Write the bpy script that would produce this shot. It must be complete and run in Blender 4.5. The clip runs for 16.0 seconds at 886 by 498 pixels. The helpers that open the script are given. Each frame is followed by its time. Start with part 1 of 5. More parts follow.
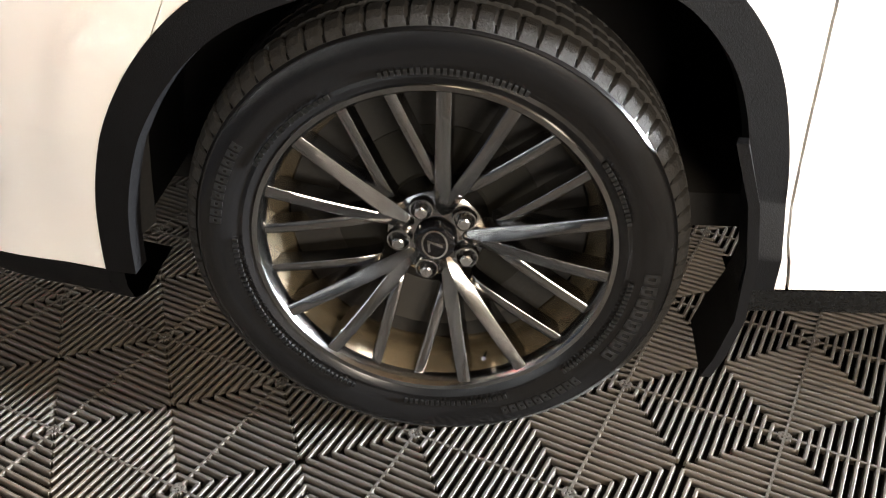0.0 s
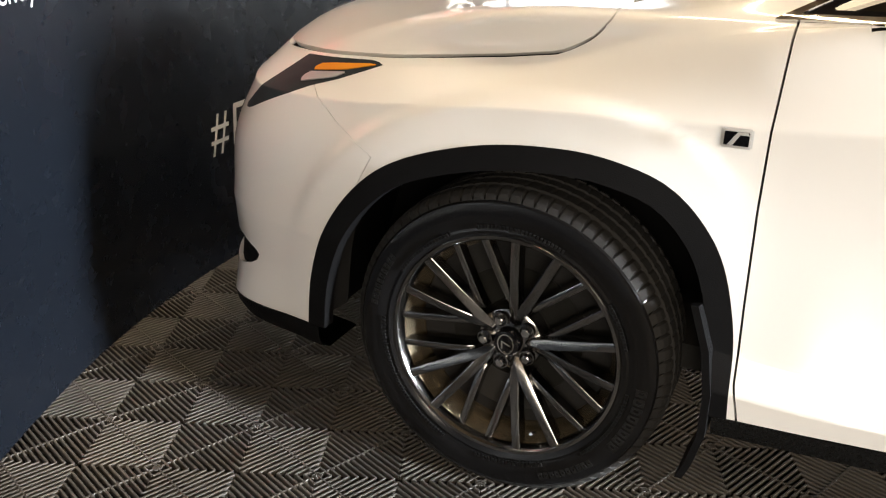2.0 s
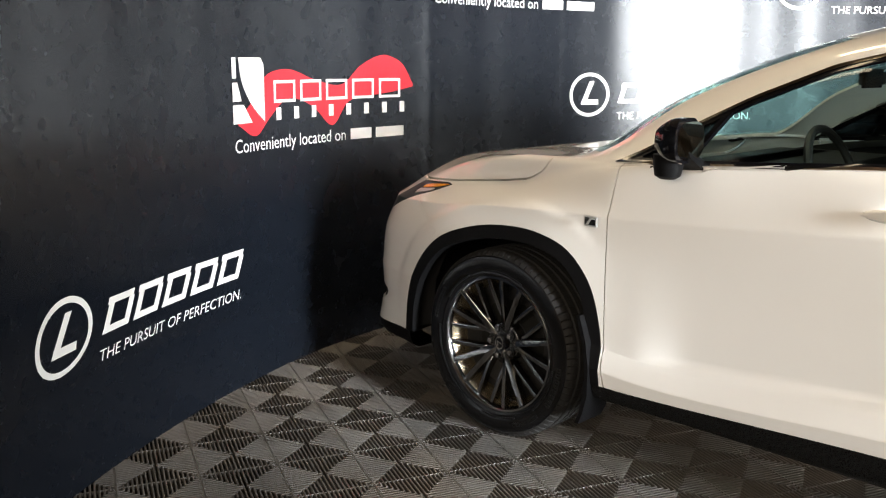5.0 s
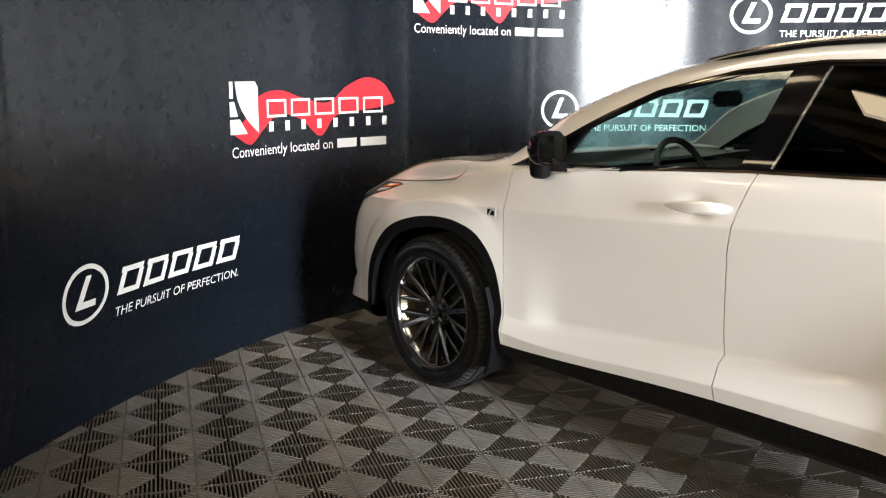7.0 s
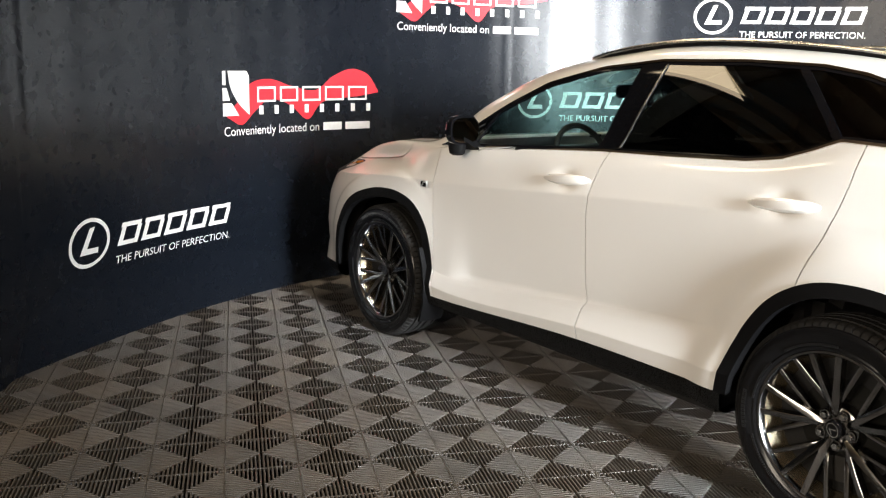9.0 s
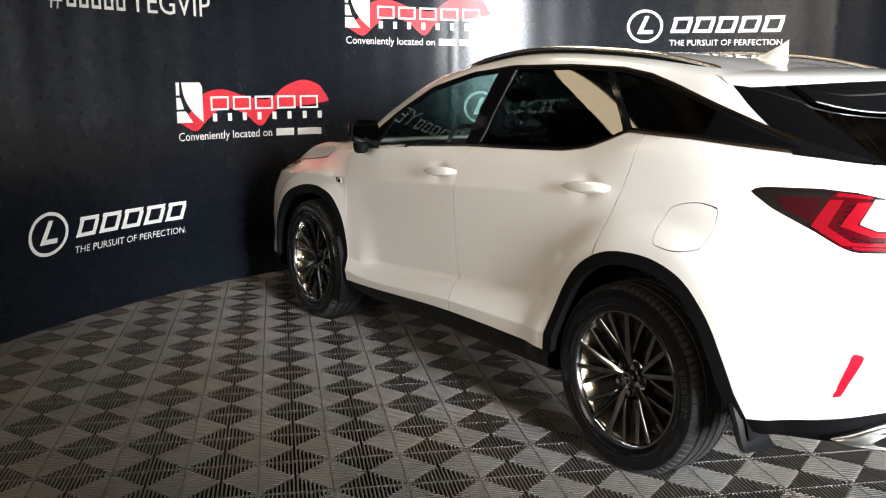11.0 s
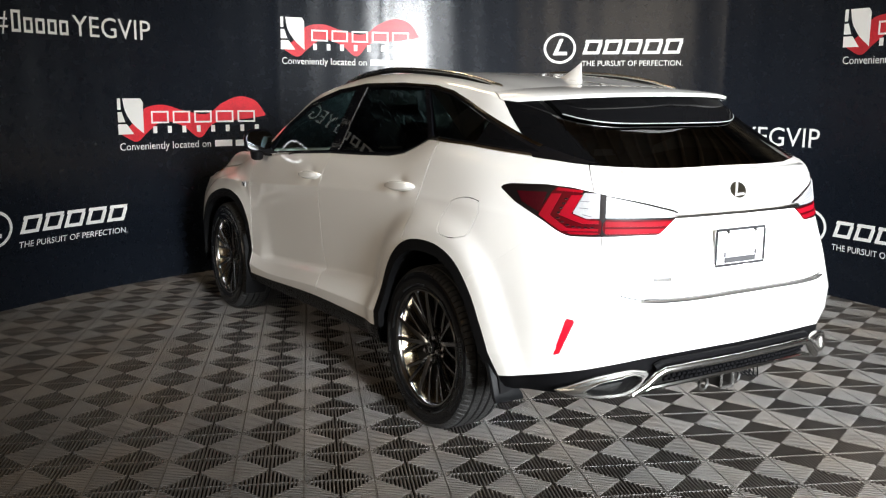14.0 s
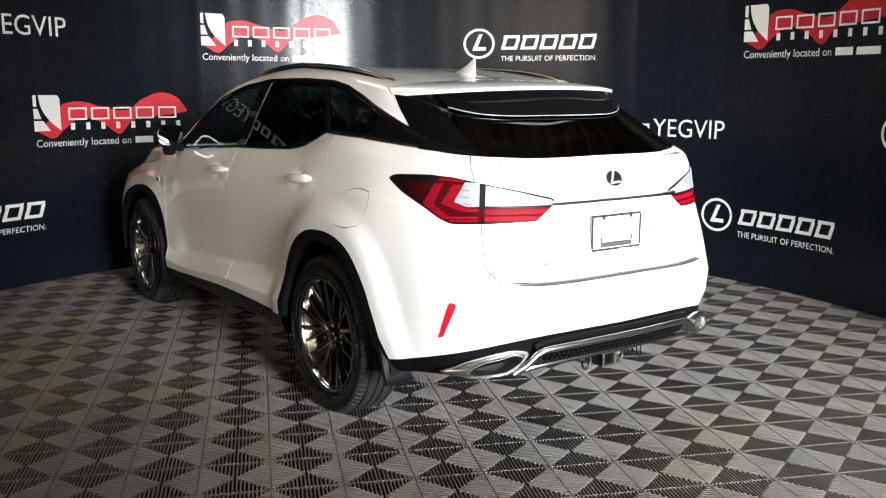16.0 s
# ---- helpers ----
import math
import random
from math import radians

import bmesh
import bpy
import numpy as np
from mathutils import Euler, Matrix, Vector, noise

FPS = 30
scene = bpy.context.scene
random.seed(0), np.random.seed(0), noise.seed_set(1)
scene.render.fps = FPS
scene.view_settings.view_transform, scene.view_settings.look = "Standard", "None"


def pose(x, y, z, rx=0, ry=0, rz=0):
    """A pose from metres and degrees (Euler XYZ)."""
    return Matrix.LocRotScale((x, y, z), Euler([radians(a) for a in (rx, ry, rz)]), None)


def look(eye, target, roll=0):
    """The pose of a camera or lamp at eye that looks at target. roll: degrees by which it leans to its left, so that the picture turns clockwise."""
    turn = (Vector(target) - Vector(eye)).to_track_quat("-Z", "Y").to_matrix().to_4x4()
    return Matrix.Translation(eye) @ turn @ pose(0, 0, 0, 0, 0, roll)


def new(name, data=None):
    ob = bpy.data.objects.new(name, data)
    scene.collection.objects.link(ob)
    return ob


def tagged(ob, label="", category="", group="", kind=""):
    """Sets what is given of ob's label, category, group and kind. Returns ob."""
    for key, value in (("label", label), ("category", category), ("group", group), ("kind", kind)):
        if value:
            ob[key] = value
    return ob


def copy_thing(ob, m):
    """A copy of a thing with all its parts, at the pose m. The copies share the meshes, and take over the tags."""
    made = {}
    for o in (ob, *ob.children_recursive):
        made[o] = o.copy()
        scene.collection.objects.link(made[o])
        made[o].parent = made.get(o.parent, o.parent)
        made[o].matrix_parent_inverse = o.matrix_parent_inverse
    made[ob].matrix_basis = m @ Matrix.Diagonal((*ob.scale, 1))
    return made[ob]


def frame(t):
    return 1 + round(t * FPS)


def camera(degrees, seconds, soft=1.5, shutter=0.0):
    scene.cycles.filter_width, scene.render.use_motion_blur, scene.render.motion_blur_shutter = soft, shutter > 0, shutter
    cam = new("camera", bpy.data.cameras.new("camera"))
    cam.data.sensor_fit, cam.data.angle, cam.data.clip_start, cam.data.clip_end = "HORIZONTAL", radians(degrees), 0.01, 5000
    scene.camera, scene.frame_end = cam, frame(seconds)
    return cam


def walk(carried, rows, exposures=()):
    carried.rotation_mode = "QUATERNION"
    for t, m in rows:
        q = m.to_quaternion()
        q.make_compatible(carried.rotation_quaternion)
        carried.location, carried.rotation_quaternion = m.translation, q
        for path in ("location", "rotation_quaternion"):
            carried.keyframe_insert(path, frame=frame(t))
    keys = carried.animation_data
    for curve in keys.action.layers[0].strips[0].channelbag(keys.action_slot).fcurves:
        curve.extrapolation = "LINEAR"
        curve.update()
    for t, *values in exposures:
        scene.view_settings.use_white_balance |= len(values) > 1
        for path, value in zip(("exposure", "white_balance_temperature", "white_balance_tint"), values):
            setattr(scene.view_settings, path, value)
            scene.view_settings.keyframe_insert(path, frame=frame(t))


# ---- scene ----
cam = camera(52.3, 16.0, soft=1.15)
METRES, EYE, TILT, LEAN, TURN = 7.353, 1.5, 0.0, 0.0, 24.7
PATH = [
    (0, (0.109, -2.032, 1.16), (-0.031, -0.394, 0.021), -0.9),
    (0.5, (0.111, -2.039, 1.172), (-0.031, -0.383, 0.06), 0.1),
    (1, (0.156, -2.161, 1.239), (-0.135, -0.463, 0.223), 1.8),
    (1.5, (0.399, -2.373, 1.317), (-0.192, -0.69, 0.414), 2.4),
    (2, (0.615, -2.639, 1.384), (-0.139, -0.955, 0.614), 1.0),
    (2.5, (0.869, -2.842, 1.39), (-0.123, -1.23, 0.744), 0.1),
    (3, (1.182, -2.997, 1.382), (0.055, -1.448, 0.805), 0.0),
    (3.5, (1.443, -3.203, 1.413), (0.254, -1.672, 0.92), 0.9),
    (3.7, (1.581, -3.232, 1.389), (0.322, -1.745, 0.939), 1.2),
    (5.8, (2.653, -3.638, 1.541), (1.24, -2.284, 1.125), 0.4),
    (6, (2.77, -3.631, 1.537), (1.336, -2.3, 1.121), 0.3),
    (6.5, (3.035, -3.661, 1.546), (1.568, -2.363, 1.143), 0.1),
    (7, (3.303, -3.694, 1.562), (1.817, -2.413, 1.171), 0.4),
    (7.5, (3.602, -3.648, 1.556), (2.063, -2.428, 1.175), 1.4),
    (8, (3.845, -3.632, 1.573), (2.265, -2.467, 1.19), 1.4),
    (8.5, (4.091, -3.693, 1.572), (2.517, -2.525, 1.173), 1.4),
    (9, (4.296, -3.675, 1.574), (2.724, -2.507, 1.167), 1.2),
    (9.2, (4.391, -3.653, 1.595), (2.816, -2.494, 1.181), 1.2),
    (11.3, (5.323, -3.371, 1.556), (3.682, -2.29, 1.182), 0.1),
    (11.5, (5.402, -3.346, 1.558), (3.751, -2.279, 1.185), -0.1),
    (12, (5.628, -3.309, 1.555), (3.961, -2.264, 1.194), 0.0),
    (12.5, (5.777, -3.256, 1.562), (4.1, -2.227, 1.199), 0.7),
    (13, (5.967, -3.135, 1.555), (4.273, -2.136, 1.19), 0.7),
    (13.5, (6.116, -3.044, 1.563), (4.417, -2.049, 1.213), -0.0),
    (14, (6.279, -3.018, 1.557), (4.608, -1.972, 1.215), 0.5),
    (14.5, (6.361, -2.98, 1.565), (4.726, -1.881, 1.217), 0.6),
    (15, (6.453, -2.905, 1.558), (4.834, -1.783, 1.212), 0.2),
    (15.5, (6.526, -2.881, 1.556), (4.914, -1.749, 1.208), 0.3),
    (16, (6.55, -2.879, 1.554), (4.939, -1.746, 1.203), 0.2),
]
EXPOSURES = [(0, 2.64), (0.5, 2.70), (1, 2.45), (1.5, 1.84), (2, 1.42), (2.5, 1.15), (3.5, 0.86), (6.5, 0.74), (7.5, 0.58), (9, 0.70), (11.5, 0.05), (13, -0.2), (16, -0.44)]
walk(cam, [(t, look(eye, target, roll)) for t, eye, target, roll in PATH], EXPOSURES)

# ---- world and lights ----
world = bpy.data.worlds.new("world")
scene.world = world
world.use_nodes = True
wn = world.node_tree.nodes
sky = wn.new("ShaderNodeTexSky")
sky.sky_type, sky.sun_disc = "NISHITA", False
sky.sun_elevation, sky.sun_rotation = radians(35), radians(60)
wn["Background"].inputs["Strength"].default_value = 0.12
world.node_tree.links.new(sky.outputs[0], wn["Background"].inputs["Color"])


def area_lamp(name, m, sx, sy, watts, colour):
    data = bpy.data.lights.new(name, "AREA")
    data.shape, data.size, data.size_y, data.energy, data.color = "RECTANGLE", sx, sy, watts, colour
    ob = new(name, data)
    ob.matrix_world = m
    return ob


# daylight through the open bay door behind the car, and an added warm fill light for its flank
door_light = area_lamp("door_daylight", look((11.5, -1.1, 2.0), (3.0, 1.2, 0.28)), 3.0, 3.2, 425, (0.93, 0.97, 1.0))
door_light.data.spread = radians(45)
area_lamp("side_fill_light", look((4.0, -9.4, 2.9), (2.2, -1.0, 0.95)), 6.0, 1.8, 258, (1.0, 0.845, 0.66))
# the third lamp is an added fill over the bonnet
for lx, ly, lw, ld, watts in ((-1.25, -3.65, 1.5, 0.42, 9), (0.6, -4.2, 1.2, 0.34, 7), (-0.1, -0.15, 1.5, 0.42, 30)):
    area_lamp("hall_lamp_light", look((lx, ly, 4.34), (lx + 0.01, ly + 0.6, 0)), lw, ld, watts, (1.0, 0.79, 0.53))

# ---- materials ----


def material(name, colour, rough=0.5, metal=0.0, coat=0.0, vary=0.0, scale=8.0, bump=0.0, bump_scale=60.0, rvar=0.12, spec=0.5):
    m = bpy.data.materials.new(name)
    m.use_nodes = True
    nt = m.node_tree
    b = nt.nodes["Principled BSDF"]
    b.inputs["Base Color"].default_value = (*colour, 1)
    b.inputs["Roughness"].default_value = rough
    b.inputs["Metallic"].default_value = metal
    b.inputs["Coat Weight"].default_value = coat
    b.inputs["Coat Roughness"].default_value = 0.03
    b.inputs["Specular IOR Level"].default_value = spec
    tc = nt.nodes.new("ShaderNodeTexCoord")
    if vary:
        big, small = nt.nodes.new("ShaderNodeTexNoise"), nt.nodes.new("ShaderNodeTexNoise")
        big.inputs["Scale"].default_value, small.inputs["Scale"].default_value = scale, scale * 9
        big.inputs["Detail"].default_value = small.inputs["Detail"].default_value = 4
        mixed = nt.nodes.new("ShaderNodeMath")
        mixed.operation = "ADD"
        info = nt.nodes.new("ShaderNodeObjectInfo")
        more = nt.nodes.new("ShaderNodeMath")
        more.operation = "ADD"
        ramp = nt.nodes.new("ShaderNodeMapRange")
        ramp.inputs["From Min"].default_value, ramp.inputs["From Max"].default_value = 0.7, 2.2
        ramp.inputs["To Min"].default_value, ramp.inputs["To Max"].default_value = 1 - vary, 1 + vary
        tint = nt.nodes.new("ShaderNodeMixRGB")
        tint.blend_type = "MULTIPLY"
        tint.inputs["Fac"].default_value = 1
        tint.inputs["Color1"].default_value = (*colour, 1)
        for n in (big, small):
            nt.links.new(tc.outputs["Object"], n.inputs["Vector"])
        nt.links.new(big.outputs["Fac"], mixed.inputs[0])
        nt.links.new(small.outputs["Fac"], mixed.inputs[1])
        nt.links.new(mixed.outputs[0], more.inputs[0])
        nt.links.new(info.outputs["Random"], more.inputs[1])
        nt.links.new(more.outputs[0], ramp.inputs["Value"])
        nt.links.new(ramp.outputs[0], tint.inputs["Color2"])
        nt.links.new(tint.outputs[0], b.inputs["Base Color"])
        rr = nt.nodes.new("ShaderNodeMapRange")
        rr.inputs["To Min"].default_value, rr.inputs["To Max"].default_value = max(rough - rvar, 0.02), min(rough + rvar, 1)
        nt.links.new(small.outputs["Fac"], rr.inputs["Value"])
        nt.links.new(rr.outputs[0], b.inputs["Roughness"])
    if bump:
        n, bp = nt.nodes.new("ShaderNodeTexNoise"), nt.nodes.new("ShaderNodeBump")
        n.inputs["Scale"].default_value, n.inputs["Detail"].default_value = bump_scale, 5
        bp.inputs["Strength"].default_value, bp.inputs["Distance"].default_value = bump, 0.01
        nt.links.new(tc.outputs["Object"], n.inputs["Vector"])
        nt.links.new(n.outputs["Fac"], bp.inputs["Height"])
        nt.links.new(bp.outputs[0], b.inputs["Normal"])
    return m


def glass_material(name, tint, gloss_rough=0.0, floor=0.0):
    """A thin pane: tinted see-through with mirror gloss by Fresnel."""
    m = bpy.data.materials.new(name)
    m.use_nodes = True
    nt = m.node_tree
    nt.nodes.remove(nt.nodes["Principled BSDF"])
    out = nt.nodes["Material Output"]
    tr, gl, mix, lw, pw, ma = (nt.nodes.new("ShaderNode" + k) for k in ("BsdfTransparent", "BsdfGlossy", "MixShader", "LayerWeight", "Math", "Math"))
    tr.inputs["Color"].default_value = (*tint, 1)
    gl.inputs["Roughness"].default_value = gloss_rough
    lw.inputs["Blend"].default_value = 0.5
    pw.operation, ma.operation = "POWER", "MULTIPLY_ADD"
    pw.inputs[1].default_value = 5.0
    ma.inputs[1].default_value, ma.inputs[2].default_value = 0.92, 0.06
    nt.links.new(lw.outputs["Facing"], pw.inputs[0])
    nt.links.new(pw.outputs[0], ma.inputs[0])
    nt.links.new(ma.outputs[0], mix.inputs[0])
    nt.links.new(tr.outputs[0], mix.inputs[1])
    nt.links.new(gl.outputs[0], mix.inputs[2])
    nt.links.new(mix.outputs[0], out.inputs["Surface"])
    return m


def glow_material(name, colour, strength):
    m = bpy.data.materials.new(name)
    m.use_nodes = True
    b = m.node_tree.nodes["Principled BSDF"]
    b.inputs["Base Color"].default_value = (*colour, 1)
    b.inputs["Emission Color"].default_value = (*colour, 1)
    b.inputs["Emission Strength"].default_value = strength
    return m


PAINT = material("pearl_white_paint", (0.80, 0.785, 0.755), 0.32, coat=1.0)
CLAD = material("matte_black_plastic", (0.0046, 0.0046, 0.005), 0.5, spec=0.07, vary=0.2, scale=20, bump=0.15, bump_scale=500)
ROCKER = material("semi_gloss_sill_plastic", (0.005, 0.005, 0.005), 0.28, spec=0.2, vary=0.2, scale=20)
FLAP_RUBBER = material("satin_black_rubber", (0.006, 0.0063, 0.007), 0.45, spec=0.09, vary=0.25, scale=24)
GLOSS_BLACK = material("gloss_black_trim", (0.004, 0.004, 0.005), 0.08)
DEEP = material("deep_black_trim", (0.004, 0.004, 0.0045), 0.55, spec=0.04, bump=0.1, bump_scale=300)
# near-black linings; in wheels and exhausts it stands in for shade
DARK = material("dark_lining_and_shade", (0.008, 0.008, 0.008), 0.9, vary=0.2, scale=15)
CHROME = material("bright_chrome", (0.78, 0.77, 0.75), 0.07, metal=1.0)
DARK_CHROME = material("dark_chrome", (0.30, 0.27, 0.23), 0.12, metal=1.0)
SATIN = material("satin_chrome", (0.62, 0.61, 0.60), 0.2, metal=1.0)
RUBBER = material("tyre_rubber", (0.0055, 0.0055, 0.006), 0.19, vary=0.12, scale=12, rvar=0.04, spec=0.36)
TREAD = material("tread_rubber", (0.0085, 0.008, 0.0075), 0.75, vary=0.3, scale=25, bump=0.3, bump_scale=260)
RIM = material("dark_graphite_alloy", (0.270, 0.268, 0.266), 0.17, metal=1.0)
# tan rather than silver: warm lamp reflections are put into the barrel's colour
BARREL = material("wheel_barrel_alloy", (0.48, 0.40, 0.275), 0.26, metal=0.9)
# brake steel darkened in its colour for the shade behind the spokes
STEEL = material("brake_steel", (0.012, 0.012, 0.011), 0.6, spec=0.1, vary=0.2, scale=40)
NUT = material("nut_chrome", (0.6, 0.6, 0.6), 0.18, metal=1.0)
GLASS_FRONT = glass_material("front_glass", (0.48, 0.64, 0.62))
GLASS_DARK = glass_material("privacy_glass", (0.022, 0.025, 0.025))
MIRROR_GLASS = material("mirror_glass", (0.8, 0.82, 0.83), 0.01, metal=1.0)
RED_LENS = material("red_lamp_lens", (0.062, 0.001, 0.003), 0.35, spec=0.04, vary=0.35, scale=60)
RED_BRIGHT = material("bright_red_lamp_guide", (0.21, 0.0025, 0.009), 0.4, spec=0.05, vary=0.2, scale=40)
RED_DIM = material("dim_red_lamp_field", (0.030, 0.0012, 0.003), 0.35, spec=0.04, vary=0.3, scale=60)
LENS_GREY = material("grey_lens_rib", (0.10, 0.10, 0.105), 0.4)
CLEAR_LENS = material("clear_lamp_lens", (0.27, 0.27, 0.275), 0.45, metal=0.0, vary=0.25, scale=14, bump=0.25, bump_scale=60)
LAMP_BLACK = material("smoked_black_lamp_base", (0.006, 0.004, 0.004), 0.3, spec=0.08)
AMBER = material("amber_lens", (0.80, 0.30, 0.02), 0.15, coat=1.0)
HEAD_LENS = material("smoked_headlamp_lens", (0.022, 0.028, 0.032), 0.4, spec=0.06, vary=0.4, scale=30)
REFLECTOR = material("red_reflector", (0.55, 0.006, 0.02), 0.3, spec=0.3)
SEAT = material("black_leather", (0.016, 0.015, 0.015), 0.5, vary=0.2, scale=20, bump=0.2, bump_scale=200)
SILVER = material("bright_silver_badge", (0.62, 0.62, 0.61), 0.34, metal=0.6)
BRUSHED = material("brushed_grey_metal", (0.26, 0.255, 0.245), 0.24, metal=0.8)
BADGE_GREY = material("dark_badge_metal", (0.26, 0.26, 0.265), 0.4, metal=0.4)
HITCH = material("worn_hitch_steel", (0.022, 0.020, 0.018), 0.5, spec=0.3, vary=0.4, scale=30)
EMBLEM_DARK = material("dark_mirror_field", (0.22, 0.20, 0.15), 0.3, metal=1.0)
PLATE = material("plate_white", (0.78, 0.78, 0.77), 0.4, vary=0.03, scale=20)
POLISHED = material("polished_exhaust_chrome", (0.58, 0.57, 0.55), 0.26, metal=1.0)
HOLDER = material("grey_plate_holder", (0.03, 0.03, 0.032), 0.7, spec=0.2)
SPOILER_BLACK = material("gloss_black_panel", (0.003, 0.003, 0.0033), 0.05, spec=0.05)
GREY_BAR = material("plate_lettering", (0.05, 0.05, 0.053), 0.5)
BANNER = material("black_banner_vinyl", (0.0056, 0.0076, 0.0118), 0.27, spec=0.37, vary=0.05, scale=1.6, rvar=0.03, bump=0.03, bump_scale=5)
PRINT_WHITE = material("white_print", (0.80, 0.79, 0.76), 0.42, vary=0.04, scale=6)
PRINT_RED = material("red_print", (0.46, 0.020, 0.030), 0.42, vary=0.6, scale=8)
TILE = material("grey_floor_tile_plastic", (0.094, 0.0885, 0.083), 0.43, vary=0.24, scale=5, bump=0.1, bump_scale=400)
UNDER = material("dark_subfloor", (0.012, 0.011, 0.011), 0.9, vary=0.2, scale=6)
CONCRETE = material("hall_concrete", (0.06, 0.057, 0.053), 0.7, vary=0.2, scale=2, bump=0.2, bump_scale=30)
HALL_WALL = material("hall_wall_paint", (0.22, 0.195, 0.165), 0.7, vary=0.1, scale=1.5)
CEIL = material("brown_deck_ceiling", (0.40, 0.30, 0.20), 0.55, vary=0.2, scale=2)
LAMP_GLOW = glow_material("warm_lamp_glow", (1.0, 0.80, 0.50), 3.0)



def dust_over(m, colour, low, high, scale):
    """Patches of dust mixed into a material's colour."""
    nt = m.node_tree
    b = nt.nodes["Principled BSDF"]
    geo, n, ramp, mix = (nt.nodes.new("ShaderNode" + k) for k in ("NewGeometry", "TexNoise", "MapRange", "MixRGB"))
    n.inputs["Scale"].default_value, n.inputs["Detail"].default_value, n.inputs["Roughness"].default_value = scale, 8, 0.65
    ramp.inputs["From Min"].default_value, ramp.inputs["From Max"].default_value = low, high
    ramp.inputs["To Max"].default_value = 0.55
    mix.inputs["Color2"].default_value = (*colour, 1)
    nt.links.new(geo.outputs["Position"], n.inputs["Vector"])
    nt.links.new(n.outputs["Fac"], ramp.inputs["Value"])
    nt.links.new(ramp.outputs[0], mix.inputs["Fac"])
    nt.links.new(b.inputs["Base Color"].links[0].from_socket, mix.inputs["Color1"])
    nt.links.new(mix.outputs[0], b.inputs["Base Color"])


dust_over(TILE, (0.14, 0.108, 0.078), 0.42, 0.68, 1.3)
dust_over(TILE, (0.030, 0.025, 0.021), 0.50, 0.74, 4.5)
dust_over(TILE, (0.24, 0.215, 0.185), 0.60, 0.82, 38.0)

# ---- mesh helpers ----


def link(name, verts, faces, mat, parent=None, label="", smooth=False, normals=None):
    """One mesh object; under a parent it keeps its world place."""
    me = bpy.data.meshes.new(name)
    me.from_pydata([tuple(map(float, v)) for v in verts], [], [tuple(f) for f in faces])
    me.materials.append(mat)
    if smooth or normals is not None:
        me.polygons.foreach_set("use_smooth", [True] * len(me.polygons))
    if normals is not None:
        me.normals_split_custom_set_from_vertices([tuple(map(float, n)) for n in normals])
    me.update()
    ob = new(name, me)
    if parent is not None:
        under(ob, parent)
    if label:
        ob["label"] = label
    return ob


PLACES = {}


def under(ob, parent):
    ob.parent = parent
    ob.matrix_parent_inverse = PLACES.get(parent.name, Matrix.Identity(4)).inverted()


def thing(name, at, label, category, group=""):
    ob = new(name)
    ob.matrix_basis = Matrix.Translation(at)
    PLACES[ob.name] = Matrix.Translation(at)
    return tagged(ob, label, category, group)


class Build:
    """Gathers verts and faces of one part."""

    def __init__(self):
        self.v, self.f = [], []

    def add(self, verts, faces):
        n = len(self.v)
        self.v += [tuple(p) for p in verts]
        self.f += [tuple(n + i for i in f) for f in faces]
        return self

    def box(self, c, s, bevel=0.0, m=None):
        bm = bmesh.new()
        bmesh.ops.create_cube(bm, size=1.0)
        bmesh.ops.scale(bm, vec=s, verts=bm.verts)
        if bevel:
            bmesh.ops.bevel(bm, geom=bm.edges[:], offset=bevel, segments=2, affect="EDGES", clamp_overlap=True)
        mm = Matrix.Translation(c) @ (m or Matrix.Identity(4))
        bm.verts.index_update()
        self.add([mm @ p.co for p in bm.verts], [[q.index for q in f.verts] for f in bm.faces])
        bm.free()
        return self

    def loft(self, rings, closed=True, caps=True):
        n, k = len(self.v), len(rings[0])
        for r in rings:
            self.v += [tuple(p) for p in r]
        for i in range(len(rings) - 1):
            for j in range(k if closed else k - 1):
                a, b = n + i * k + j, n + i * k + (j + 1) % k
                self.f.append((a, b, b + k, a + k))
        if caps:
            self.f.append(tuple(n + j for j in reversed(range(k))))
            self.f.append(tuple(n + (len(rings) - 1) * k + j for j in range(k)))
        return self

    def tube(self, path, r, k=8, flat=1.0):
        path = [Vector(p) for p in path]
        rings = []
        for i, p in enumerate(path):
            d = (path[min(i + 1, len(path) - 1)] - path[max(i - 1, 0)]).normalized()
            side = d.cross(Vector((0, 0, 1)))
            side = side.normalized() if side.length > 1e-4 else Vector((1, 0, 0))
            up = side.cross(d).normalized()
            rad = r[i] if isinstance(r, (list, tuple)) else r
            rings.append([p + rad * (math.cos(2 * math.pi * j / k) * side + flat * math.sin(2 * math.pi * j / k) * up) for j in range(k)])
        return self.loft(rings)

    def turn(self, profile, n=64, axis="y", phase=0.0):
        """Revolve (radius, along) points round the y axis."""
        base, k = len(self.v), len(profile)
        for i in range(n):
            a = 2 * math.pi * i / n + phase
            for r, y in profile:
                self.v.append((r * math.cos(a), y, r * math.sin(a)))
        for i in range(n):
            for j in range(k - 1):
                p, q = base + i * k + j, base + ((i + 1) % n) * k + j
                self.f.append((p, p + 1, q + 1, q))
        return self

    def extrude(self, pts, depth):
        """A flat polygon of 3D points thickened by the vector depth."""
        d = Vector(depth)
        return self.loft([[Vector(p) for p in pts], [Vector(p) + d for p in pts]])

    def done(self, name, mat, parent=None, label="", smooth=False):
        ob = link(name, self.v, self.f, mat, parent, label)
        if smooth:
            me = ob.data
            me.polygons.foreach_set("use_smooth", [True] * len(me.polygons))
            me.set_sharp_from_angle(angle=radians(35))
        return ob


